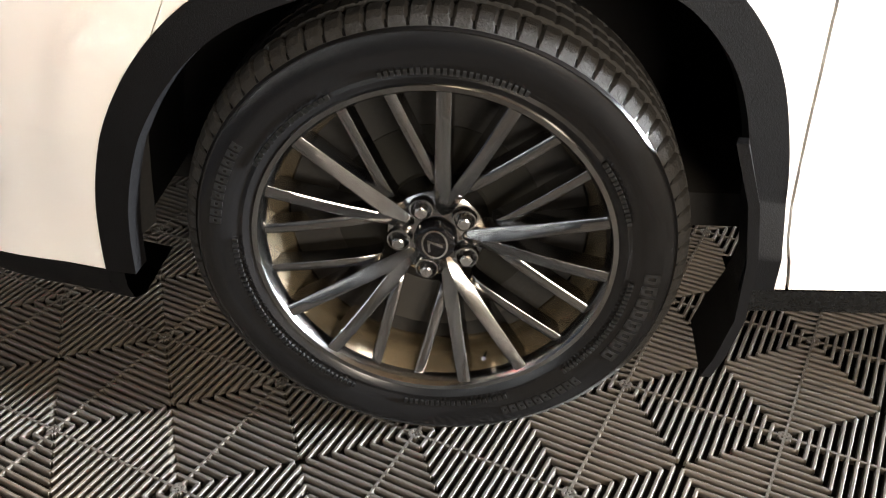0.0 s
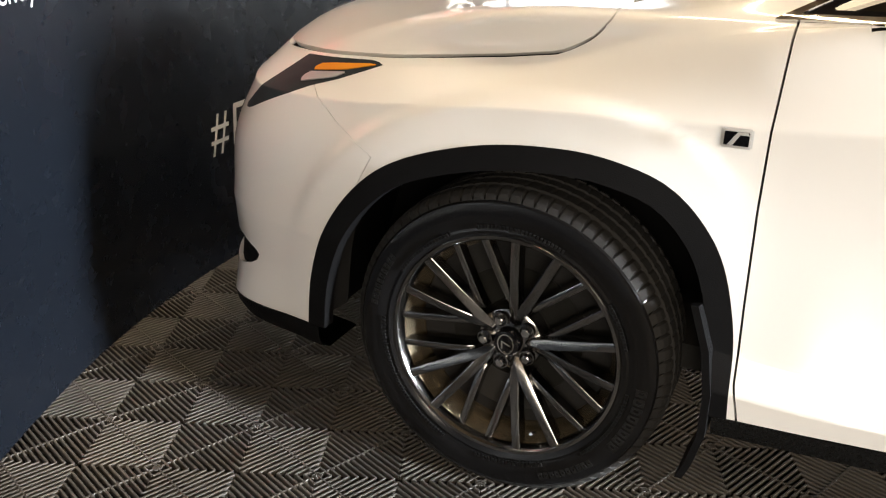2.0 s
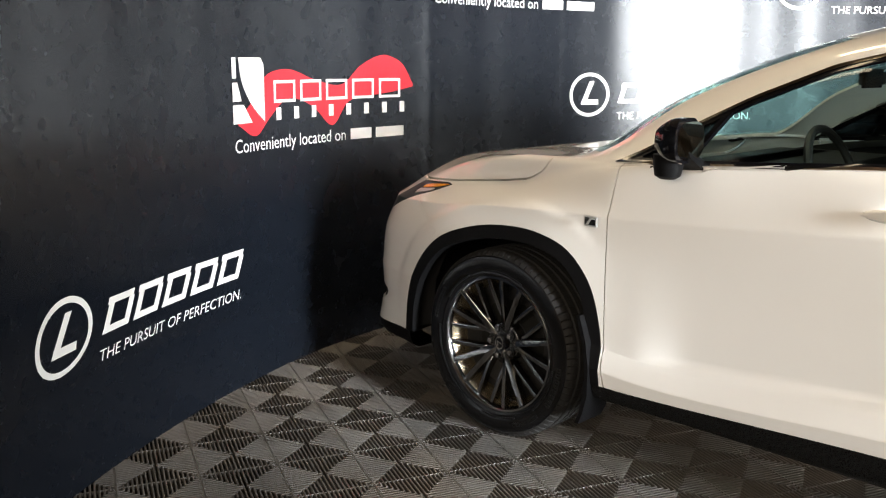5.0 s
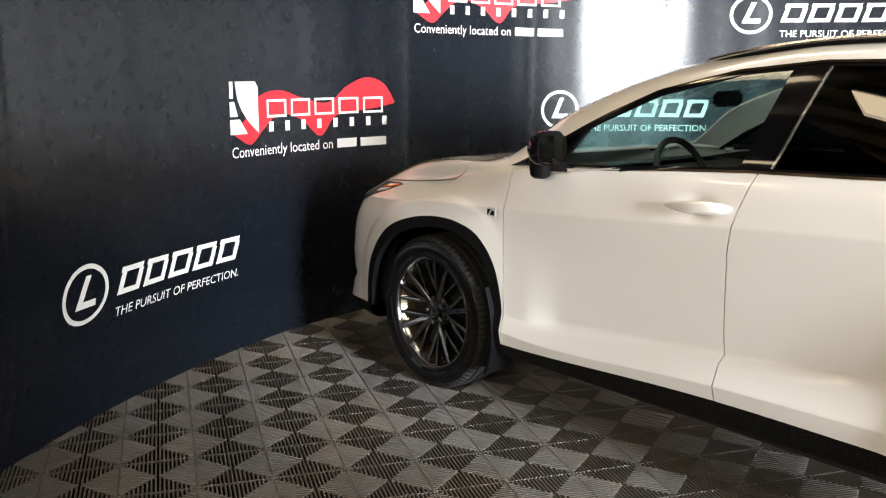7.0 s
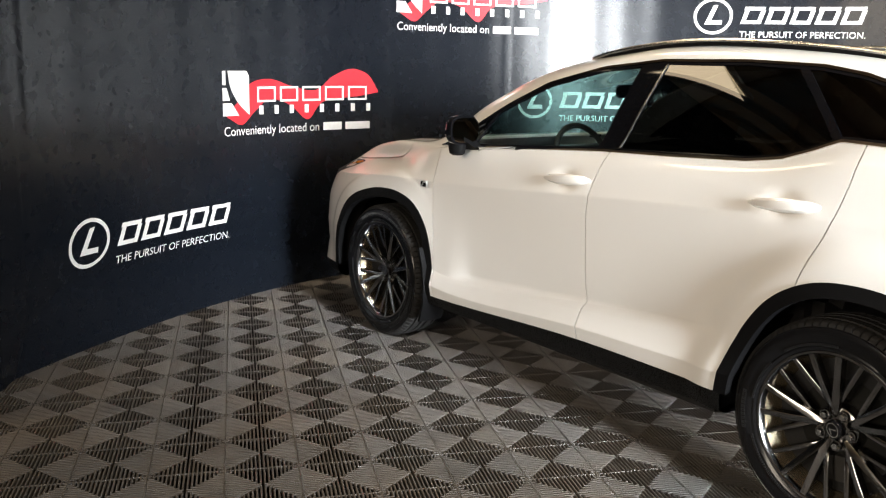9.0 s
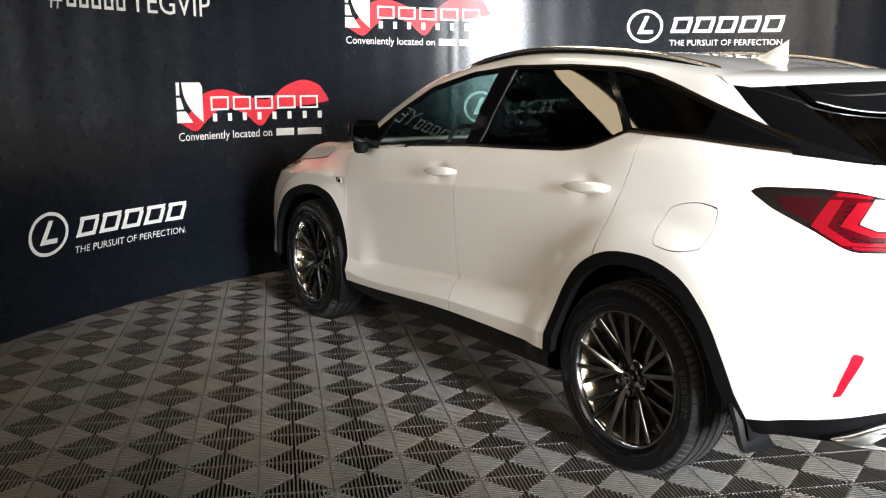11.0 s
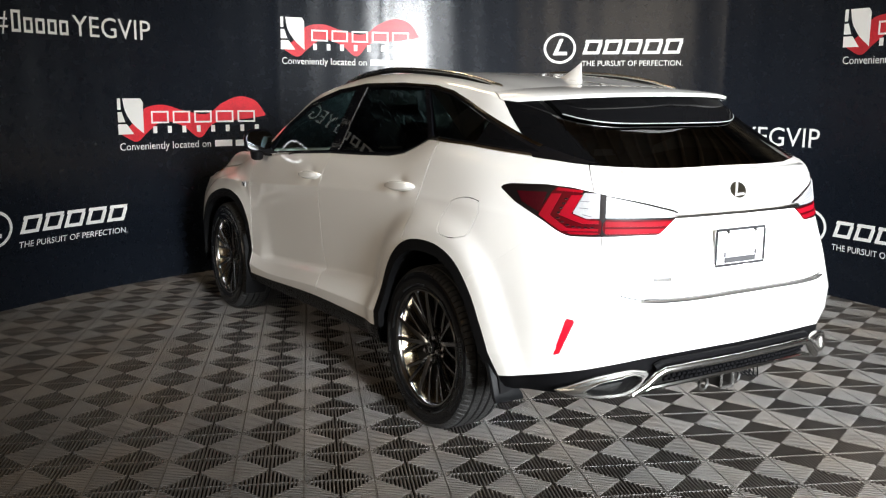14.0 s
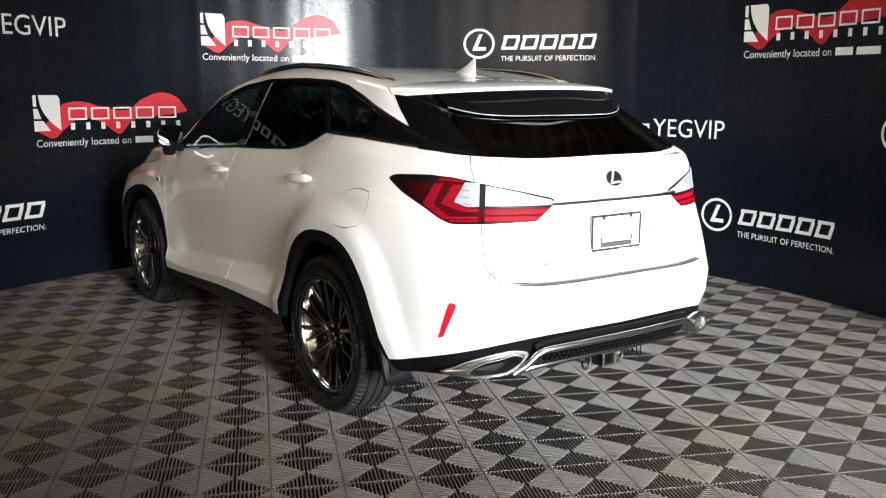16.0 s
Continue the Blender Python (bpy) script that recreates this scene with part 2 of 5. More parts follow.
def curve_through(pts, n, closed=False):
    """A smooth line through points, n steps a stretch."""
    P = np.asarray(pts, float)
    if closed:
        P = np.vstack([P[-2:], P, P[:3]])
    d = np.r_[0, np.cumsum(np.maximum(np.linalg.norm(np.diff(P, axis=0), axis=1), 1e-6))]
    m = np.zeros_like(P)
    for i in range(1, len(P) - 1):
        h0, h1 = d[i] - d[i - 1], d[i + 1] - d[i]
        m[i] = ((P[i] - P[i - 1]) / h0 * h1 + (P[i + 1] - P[i]) / h1 * h0) / (h0 + h1)
    m[0], m[-1] = (P[1] - P[0]) / (d[1] - d[0]), (P[-1] - P[-2]) / (d[-1] - d[-2])
    out = []
    lo, hi = (2, len(P) - 3) if closed else (0, len(P) - 1)
    for i in range(lo, hi):
        h = d[i + 1] - d[i]
        for k in range(n[i - lo] if isinstance(n, (list, tuple)) else n):
            t = k / (n[i - lo] if isinstance(n, (list, tuple)) else n)
            out.append((2 * t**3 - 3 * t * t + 1) * P[i] + (t**3 - 2 * t * t + t) * h * m[i] + (3 * t * t - 2 * t**3) * P[i + 1] + (t**3 - t * t) * h * m[i + 1])
    if not closed:
        out.append(P[-1])
    return np.array(out)


# ---- the hall round the stage ----
PLACES["hall"] = Matrix.Identity(4)
sub = Build().box((3, -1.5, -0.075), (18, 17, 0.08)).done("ground", UNDER)
tagged(sub, "dark subfloor below the ribbed plastic tiles", "floor", kind="structure")
slab = Build().box((9.5, -1.5, -0.026), (4.9, 16, 0.05)).box((3, -8.0, -0.026), (8, 3.4, 0.05)).done("floor", CONCRETE)
tagged(slab, "bare grey concrete hall floor past the tiles", "floor", kind="structure")
ceiling = Build()
ceiling.box((3, -1.5, 4.75), (18, 17, 0.1))
for i in range(44):
    ceiling.box((3, -9.8 + i * 0.385, 4.66), (18, 0.19, 0.09))
ceiling = tagged(ceiling.done("ceiling", CEIL), "brown ribbed metal deck ceiling of the hall", "ceiling", kind="structure")
for nm, c, s in (
    ("wall_north", (3, 6.6, 2.3), (17.6, 0.2, 4.7)),
    ("wall_west", (-5.6, -1.5, 2.3), (0.2, 16.0, 4.7)),
):
    tagged(Build().box(c, s).done(nm, HALL_WALL), "plain beige painted hall wall", "wall", kind="structure")
# unseen wall; its opening is made up to go with the flank's fill light
south = Build().box((-2.4, -9.6, 2.3), (6.7, 0.2, 4.7)).box((9.4, -9.6, 2.3), (4.7, 0.2, 4.7)).box((4.0, -9.6, 4.26), (6.1, 0.2, 0.78)).box((4.0, -9.6, 0.96), (6.1, 0.2, 2.0))
tagged(south.done("wall_south", HALL_WALL), "unseen beige hall wall with an opening added for the flank's fill light", "wall", kind="structure")
east = Build().box((11.7, 3.45, 2.3), (0.2, 6.1, 4.7)).box((11.7, -6.05, 2.3), (0.2, 6.9, 4.7)).box((11.7, -1.1, 4.15), (0.2, 3.0, 1.0))
tagged(east.done("wall_east", HALL_WALL), "beige hall wall with an open bay door", "wall", kind="structure")
# the third fixture is added to go with the bonnet's fill lamp
for lx, ly, lz, lw, ld in ((-1.25, -3.65, 4.42, 1.5, 0.42), (0.6, -4.2, 4.42, 1.2, 0.34), (-0.1, -0.15, 4.42, 1.5, 0.42)):
    lamp = thing("ceiling_lamp", (lx, ly, lz), "long warm fluorescent lamp under the deck ceiling", "lamp", "hall ceiling lamps")
    case = Build().box((lx, ly, lz + 0.02), (lw + 0.1, ld + 0.1, 0.1), 0.02)
    for k in (-0.4, 0.4):
        case.box((lx + k * lw, ly, (lz + 4.72) / 2), (0.03, 0.03, 4.72 - lz))
    case.done("housing", HALL_WALL, lamp)
    Build().box((lx, ly, lz - 0.04), (lw, ld, 0.02), 0.004).done("diffuser", LAMP_GLOW, lamp, "glowing warm diffuser")

# ---- curved backdrop ----
WALL_LINE = [(0.55, -3.85), (-0.05, -3.3), (-0.45, -2.8), (-0.86, -2.15), (-1.18, -1.4), (-1.34, -0.7), (-1.36, 0.05), (-1.22, 0.9),
             (-0.88, 1.7), (-0.35, 2.36), (0.5, 2.98), (1.6, 3.26), (2.6, 3.24), (3.4, 3.08), (4.4, 2.7), (5.3, 2.2)]
WALL = curve_through(WALL_LINE, 20)
WALL_S = np.r_[0, np.cumsum(np.linalg.norm(np.diff(WALL, axis=0), axis=1))]
WALL_TOP = 3.3
SEAMS = (1.44, 4.49, 5.48, 8.60, 11.2)


SWAY = curve_through([(-0.5, 0.09), (0, 0.10), (1.2, 0.13), (2.0, 0.13), (3.0, 0.09), (3.7, 0.04), (4.3, 0), (5.0, -0.04), (5.77, -0.075), (6.6, -0.04), (7.3, -0.005), (8.2, 0), (9.5, 0), (15.0, 0)], 14)


def sway(s):
    """How far the vinyl hangs inside its line."""
    return float(np.interp(s, SWAY[:, 0], SWAY[:, 1]))


def on_wall(s, z, off=0.0):
    off += sway(s)
    x, y = np.interp(s, WALL_S, WALL[:, 0]), np.interp(s, WALL_S, WALL[:, 1])
    e = 0.05
    dx = np.interp(s + e, WALL_S, WALL[:, 0]) - np.interp(s - e, WALL_S, WALL[:, 0])
    dy = np.interp(s + e, WALL_S, WALL[:, 1]) - np.interp(s - e, WALL_S, WALL[:, 1])
    k = math.hypot(dx, dy)
    return Vector((x + off * dy / k, y - off * dx / k, z))


def ripple(s, z):
    """The slack of the hung vinyl."""
    r = 0.0018 * math.sin(s * 9.0 + 1.3 * math.sin(z * 1.1)) + 0.0007 * math.sin(s * 23 + z * 0.7) * max(0.0, z - 0.6)
    r -= (0.07 + max(0.0, sway(s))) * max(0.0, 1 - z / 0.85) ** 2 * min(1, max(0, (s - 1.2) / 0.5)) * min(1, max(0, (5.0 - s) / 0.6))
    return r


backdrop = Build()
ss = np.arange(0, WALL_S[-1], 0.03)
zs = np.concatenate([np.linspace(0.0, 0.85, 14)[:-1], np.linspace(0.85, WALL_TOP, 18)])
front = []
for s in ss:
    gap = min(abs(s - q) for q in SEAMS)
    dip = -0.006 * math.exp(-((gap / 0.012) ** 2))
    front.append([on_wall(s, z, ripple(s, z) + dip) for z in zs] + [on_wall(s, z, -0.06) for z in zs[::-1]])
backdrop.loft(front, closed=True)
backdrop = backdrop.done("backdrop_wall", BANNER, smooth=True)
tagged(backdrop, "curved black vinyl photo backdrop with white and red prints", "backdrop", kind="structure")


def flat_text(words):
    """Triangles of a line of words, one unit high capitals, left at 0."""
    cu = bpy.data.curves.new("words", "FONT")
    cu.body, cu.resolution_u = words, 3
    ob = bpy.data.objects.new("words", cu)
    scene.collection.objects.link(ob)
    dg = bpy.context.evaluated_depsgraph_get()
    me = bpy.data.meshes.new_from_object(ob.evaluated_get(dg))
    pts = np.array([p.co[:2] for p in me.vertices])
    faces = [tuple(p.vertices) for p in me.polygons]
    bpy.data.objects.remove(ob)
    bpy.data.curves.remove(cu)
    bpy.data.meshes.remove(me)
    return pts, faces


class Print:
    """Flat shapes laid on the backdrop 2.5 mm proud, in metres along and up from a corner."""

    def __init__(self, s, z, wide=1.0):
        self.s, self.z, self.b, self.wide = s, z, Build(), wide

    def lay(self, pts, off=0.0025):
        return [on_wall(self.s + self.wide * a, self.z + b, ripple(self.s + self.wide * a, self.z + b) + off) for a, b in pts]

    def poly(self, pts, off=0.0025):
        p = self.lay(pts, off)
        self.b.add(p, [tuple(range(len(p)))])
        return self

    def bar(self, a0, a1, b0, b1, slant=0.0, off=0.0025):
        n = max(1, int((a1 - a0) / 0.06))
        xs = [a0 + (a1 - a0) * i / n for i in range(n + 1)]
        p = self.lay([(x, b0) for x in xs] + [(x + slant * (b1 - b0), b1) for x in xs], off)
        self.b.add(p, [(i, i + 1, n + 2 + i, n + 1 + i) for i in range(n)])
        return self

    def words(self, text, a0, a1, b, cap):
        pts, faces = flat_text(text)
        lo, hi = pts.min(0), pts.max(0)
        k = cap / 0.69
        self.b.add(self.lay([(a0 + (x - lo[0]) / (hi[0] - lo[0]) * (a1 - a0), b + y * k) for x, y in pts]), faces)
        return self

    def ring(self, ca, cb, ra, rb, w, n=48):
        pts = []
        for i in range(n):
            t = 2 * math.pi * i / n
            c, q = math.cos(t), math.sin(t)
            pts += [(ca + ra * c, cb + rb * q), (ca + (ra - w) * c, cb + (rb - w) * q)]
        self.b.add(self.lay(pts), [(2 * i, (2 * i + 2) % (2 * n), (2 * i + 3) % (2 * n), 2 * i + 1) for i in range(n)])
        return self

    def done(self, name, mat, label):
        return link(name, self.b.v, self.b.f, mat, backdrop, label)


def ring_logo(s, c, wide=1.0):
    """Oval mark, five slanted blocks for the wordmark, and the slogan line."""
    p = Print(s, c, wide)
    p.ring(0.148, 0.0, 0.148, 0.138, 0.022)
    p.bar(0.095, 0.215, -0.062, -0.030)
    p.bar(0.085, 0.120, -0.062, 0.085, 0.42)
    a, w = 0.355, 0.905 / 5
    for i in range(5):
        x = a + i * w
        p.bar(x, x + w - 0.03, -0.055, -0.029, 0.3)
        p.bar(x + 0.008, x + 0.040, -0.029, 0.048, 0.3)
        p.bar(x + 0.023, x + w - 0.007, 0.048, 0.074, 0.3)
        p.bar(x + w - 0.054, x + w - 0.022, -0.029, 0.048, 0.3)
    p.words("THE PURSUIT OF PERFECTION.", 0.355, 1.265, -0.158, 0.046)
    p.done("printed_mark", PRINT_WHITE, "white oval mark with slanted blocks and slogan")


def dealer_card(s, z, wide=1.0):
    """White emblem, red cloth and block letters over a line of words."""
    cloth = Print(s, z, wide)
    top = curve_through([(0.02, -0.27), (0.12, -0.20), (0.24, -0.075), (0.38, -0.05), (0.58, -0.10), (0.78, -0.125), (0.92, -0.03), (1.08, 0.02), (1.20, -0.02), (1.28, -0.13)], 6)
    low = curve_through([(0.04, -0.29), (0.16, -0.34), (0.25, -0.27), (0.38, -0.185), (0.56, -0.225), (0.71, -0.325), (0.82, -0.215), (1.0, -0.185), (1.14, -0.17), (1.28, -0.145)], 6)
    pts = cloth.lay([tuple(q) for q in top] + [tuple(q) for q in low], 0.002)
    n = len(top)
    cloth.b.add(pts, [(i, n + i, n + i + 1, i + 1) for i in range(n - 1)])
    cloth.done("printed_cloth", PRINT_RED, "red flying cloth print")
    p = Print(s, z, wide)
    off = 0.0032
    arc = [tuple(q) for q in curve_through([(0.045, 0.0), (0.065, -0.10), (0.12, -0.19), (0.22, -0.28)], 6)]
    right = [(0.20, 0.0), (0.22, -0.03), (0.22, -0.28)]
    p.poly([arc[0]] + arc[1:-1] + [right[2], right[1], right[0]], off)
    p.bar(0.0, 0.028, -0.088, 0.0, 0.0, off)
    p.poly([(0.0, -0.185), (0.062, -0.185), (0.035, -0.105), (0.0, -0.105)], off)
    p.poly([(0.0, -0.28), (0.135, -0.28), (0.075, -0.20), (0.0, -0.20)], off)
    w = 0.94 / 5
    for i in range(5):
        x = 0.285 + i * w
        p.bar(x, x + w - 0.035, -0.200, -0.186, 0.0, off)
        p.bar(x, x + w - 0.035, -0.114, -0.100, 0.0, off)
        p.bar(x, x + 0.015, -0.186, -0.114, 0.0, off)
        p.bar(x + w - 0.05, x + w - 0.035, -0.186, -0.114, 0.0, off)
    for i in range(8):
        x = 0.30 + i * 0.1265
        p.bar(x, x + 0.034, -0.278, -0.222, 0.0, off)
    p.words("Conveniently located on", 0.008, 0.80, -0.405, 0.058)
    p.bar(0.835, 0.985, -0.405, -0.350)
    p.bar(1.015, 1.215, -0.405, -0.352)
    p.done("printed_emblem", PRINT_WHITE, "white emblem with block letters and a line of words")


def hashtag(s, z):
    p = Print(s, z)
    p.words("#", 0.0, 0.105, 0.0, 0.15)
    for i in range(5):
        a, h = 0.135 + i * 0.1, 0.15 if i == 0 else 0.105
        p.bar(a, a + 0.019, 0.0, h)
        p.bar(a + 0.056, a + 0.075, 0.0, h)
        p.bar(a + 0.019, a + 0.056, 0.0, 0.02)
        p.bar(a + 0.019, a + 0.056, h - 0.02, h)
    p.words("YEGVIP", 0.645, 1.335, 0.0, 0.15)
    p.done("printed_tag", PRINT_WHITE, "white hashtag lettering")


for s, c, wide in ((1.73, 0.588, 1.05), (5.59, 1.28, 1.0), (6.96, 1.965, 1.0), (9.31, 0.525, 1.0), (10.9, 1.265, 1.0)):
    ring_logo(s, c, wide)
for s, z, wide in ((3.0, 1.49, 1.07), (4.53, 2.20, 1.0), (9.62, 2.20, 1.0), (11.4, 0.85, 1.0)):
    dealer_card(s, z, wide)
for s, z in ((2.00, 1.945), (4.27, 0.46), (8.15, 1.15)):
    hashtag(s, z)

# ---- the car: body shell lofted through its lines, nose at -x, tail at +x ----
# Each line runs from the nose's middle round the flank to the tail's middle: x, half width, height.
LINES = [
    [(-1.02, 0, 0.30), (-1.0, 0.46, 0.30), (-0.86, 0.815, 0.315), (-0.48, 0.925, 0.335), (0, 0.935, 0.345), (0.52, 0.935, 0.345), (1.62, 0.935, 0.395), (2.35, 0.935, 0.395), (2.79, 0.94, 0.40), (3.34, 0.905, 0.405), (3.66, 0.80, 0.485), (3.83, 0.45, 0.545), (3.86, 0, 0.55)],
    [(-1.06, 0, 0.45), (-1.02, 0.45, 0.45), (-0.82, 0.82, 0.45), (-0.47, 0.935, 0.46), (0, 0.945, 0.46), (0.58, 0.945, 0.40), (1.62, 0.952, 0.455), (2.35, 0.95, 0.475), (2.79, 0.955, 0.50), (3.34, 0.925, 0.50), (3.69, 0.81, 0.57), (3.86, 0.45, 0.62), (3.89, 0, 0.625)],
    [(-1.08, 0, 0.58), (-1.03, 0.46, 0.58), (-0.82, 0.83, 0.58), (-0.47, 0.94, 0.58), (0, 0.95, 0.58), (0.60, 0.915, 0.475), (1.62, 0.900, 0.555), (2.2, 0.908, 0.615), (2.79, 0.96, 0.63), (3.33, 0.925, 0.63), (3.70, 0.81, 0.68), (3.87, 0.46, 0.71), (3.90, 0, 0.72)],
    [(-1.06, 0, 0.76), (-1.01, 0.46, 0.76), (-0.80, 0.82, 0.76), (-0.46, 0.92, 0.78), (0, 0.95, 0.80), (0.55, 0.922, 0.78), (1.62, 0.917, 0.82), (2.25, 0.922, 0.85), (2.79, 0.955, 0.87), (3.31, 0.915, 0.84), (3.67, 0.79, 0.85), (3.84, 0.46, 0.84), (3.87, 0, 0.84)],
    [(-0.98, 0, 0.90), (-0.92, 0.46, 0.90), (-0.74, 0.79, 0.89), (-0.44, 0.88, 0.90), (0, 0.915, 0.94), (0.52, 0.93, 0.96), (1.62, 0.935, 1.03), (2.35, 0.93, 1.07), (2.79, 0.925, 1.09), (3.28, 0.885, 1.08), (3.62, 0.76, 1.05), (3.80, 0.44, 1.03), (3.835, 0, 1.03)],
    [(-0.88, 0, 0.98), (-0.82, 0.42, 0.97), (-0.66, 0.73, 0.935), (-0.40, 0.80, 0.970), (-0.02, 0.82, 1.015), (0.46, 0.875, 1.125), (1.62, 0.87, 1.20), (2.38, 0.865, 1.235), (2.79, 0.85, 1.315), (3.28, 0.80, 1.29), (3.58, 0.70, 1.265), (3.72, 0.42, 1.25), (3.755, 0, 1.25)],
    [(0.02, 0, 1.13), (0.08, 0.38, 1.135), (0.20, 0.63, 1.145), (0.28, 0.72, 1.155), (0.36, 0.79, 1.158), (0.54, 0.85, 1.15), (1.62, 0.85, 1.225), (2.38, 0.845, 1.265), (2.80, 0.83, 1.34), (3.27, 0.775, 1.315), (3.55, 0.675, 1.285), (3.69, 0.41, 1.27), (3.725, 0, 1.27)],
    [(0.46, 0, 1.38), (0.49, 0.36, 1.38), (0.565, 0.56, 1.375), (0.615, 0.635, 1.37), (0.68, 0.685, 1.367), (0.80, 0.74, 1.367), (1.62, 0.775, 1.42), (2.40, 0.765, 1.45), (2.80, 0.75, 1.44), (3.15, 0.715, 1.42), (3.36, 0.62, 1.40), (3.47, 0.38, 1.39), (3.50, 0, 1.39)],
    [(1.08, 0, 1.60), (1.10, 0.33, 1.597), (1.14, 0.50, 1.585), (1.18, 0.56, 1.582), (1.23, 0.60, 1.584), (1.31, 0.635, 1.587), (1.70, 0.665, 1.628), (2.38, 0.66, 1.618), (2.72, 0.655, 1.585), (3.0, 0.63, 1.55), (3.14, 0.54, 1.535), (3.24, 0.34, 1.54), (3.26, 0, 1.545)],
    [(1.18, 0, 1.63), (1.20, 0.22, 1.627), (1.24, 0.34, 1.624), (1.28, 0.38, 1.626), (1.33, 0.41, 1.63), (1.41, 0.44, 1.637), (1.75, 0.46, 1.655), (2.38, 0.455, 1.65), (2.70, 0.45, 1.622), (2.93, 0.43, 1.59), (3.05, 0.36, 1.573), (3.12, 0.22, 1.577), (3.14, 0, 1.582)],
    [(1.36, 0, 1.645), (1.37, 0, 1.645), (1.40, 0, 1.647), (1.44, 0, 1.65), (1.50, 0, 1.653), (1.58, 0, 1.658), (1.85, 0, 1.67), (2.38, 0, 1.66), (2.66, 0, 1.635), (2.80, 0, 1.618), (2.90, 0, 1.608), (2.95, 0, 1.602), (2.97, 0, 1.60)],
]
STEPS_U = [14, 14, 16, 20, 22, 40, 28, 18, 22, 16, 16, 16]
STEPS_V = [8, 9, 20, 12, 12, 15, 12, 12, 8, 8]
CREASES = {1: 0.07, 2: 0.05, 4: 0.04}


for row, back in zip(LINES[:5], (0.045, 0.045, 0.045, 0.045, 0.03)):
    row[:3] = [(x + back, h, z) for x, h, z in row[:3]]


def X(a):
    return a[:, 0]


def H(a):
    return a[:, 1]


def Z(a):
    return a[:, 2]


def Dg(a):
    """Round the tail's corner: along x, then inward."""
    return a[:, 0] - a[:, 1]


def area(pts, across=X, up=Z, grow=0.0):
    """Signed distance to a closed outline, positive inside."""
    P = np.asarray(pts, float)
    Q = np.roll(P, -1, 0)

    def fn(a):
        c = np.stack([across(a), up(a)], 1)
        best = np.full(len(c), 1e9)
        inside = np.zeros(len(c), bool)
        for p, q in zip(P, Q):
            d = q - p
            t = np.clip(((c - p) @ d) / max(d @ d, 1e-12), 0, 1)
            best = np.minimum(best, np.hypot(*(c - p - t[:, None] * d).T))
            cross = (p[1] > c[:, 1]) != (q[1] > c[:, 1])
            with np.errstate(divide="ignore", invalid="ignore"):
                at = p[0] + (c[:, 1] - p[1]) / (q[1] - p[1] if q[1] != p[1] else 1e-12) * d[0]
            inside ^= cross & (c[:, 0] < at)
        return np.where(inside, best, -best) + grow

    return fn


ARCH_FRONT = [tuple(p) for p in curve_through([(-0.52, 0.15), (-0.515, 0.34), (-0.49, 0.49), (-0.43, 0.635), (-0.305, 0.772), (-0.115, 0.848), (0.06, 0.874), (0.21, 0.868), (0.335, 0.827), (0.43, 0.728), (0.486, 0.565), (0.502, 0.40), (0.505, 0.15)], 5)]
ARCH_REAR = [tuple(p) for p in curve_through([(2.33, 0.15), (2.345, 0.40), (2.38, 0.53), (2.45, 0.68), (2.56, 0.81), (2.70, 0.885), (2.85, 0.905), (2.97, 0.895), (3.09, 0.85), (3.198, 0.745), (3.283, 0.60), (3.348, 0.46), (3.382, 0.38), (3.40, 0.15)], 5)]


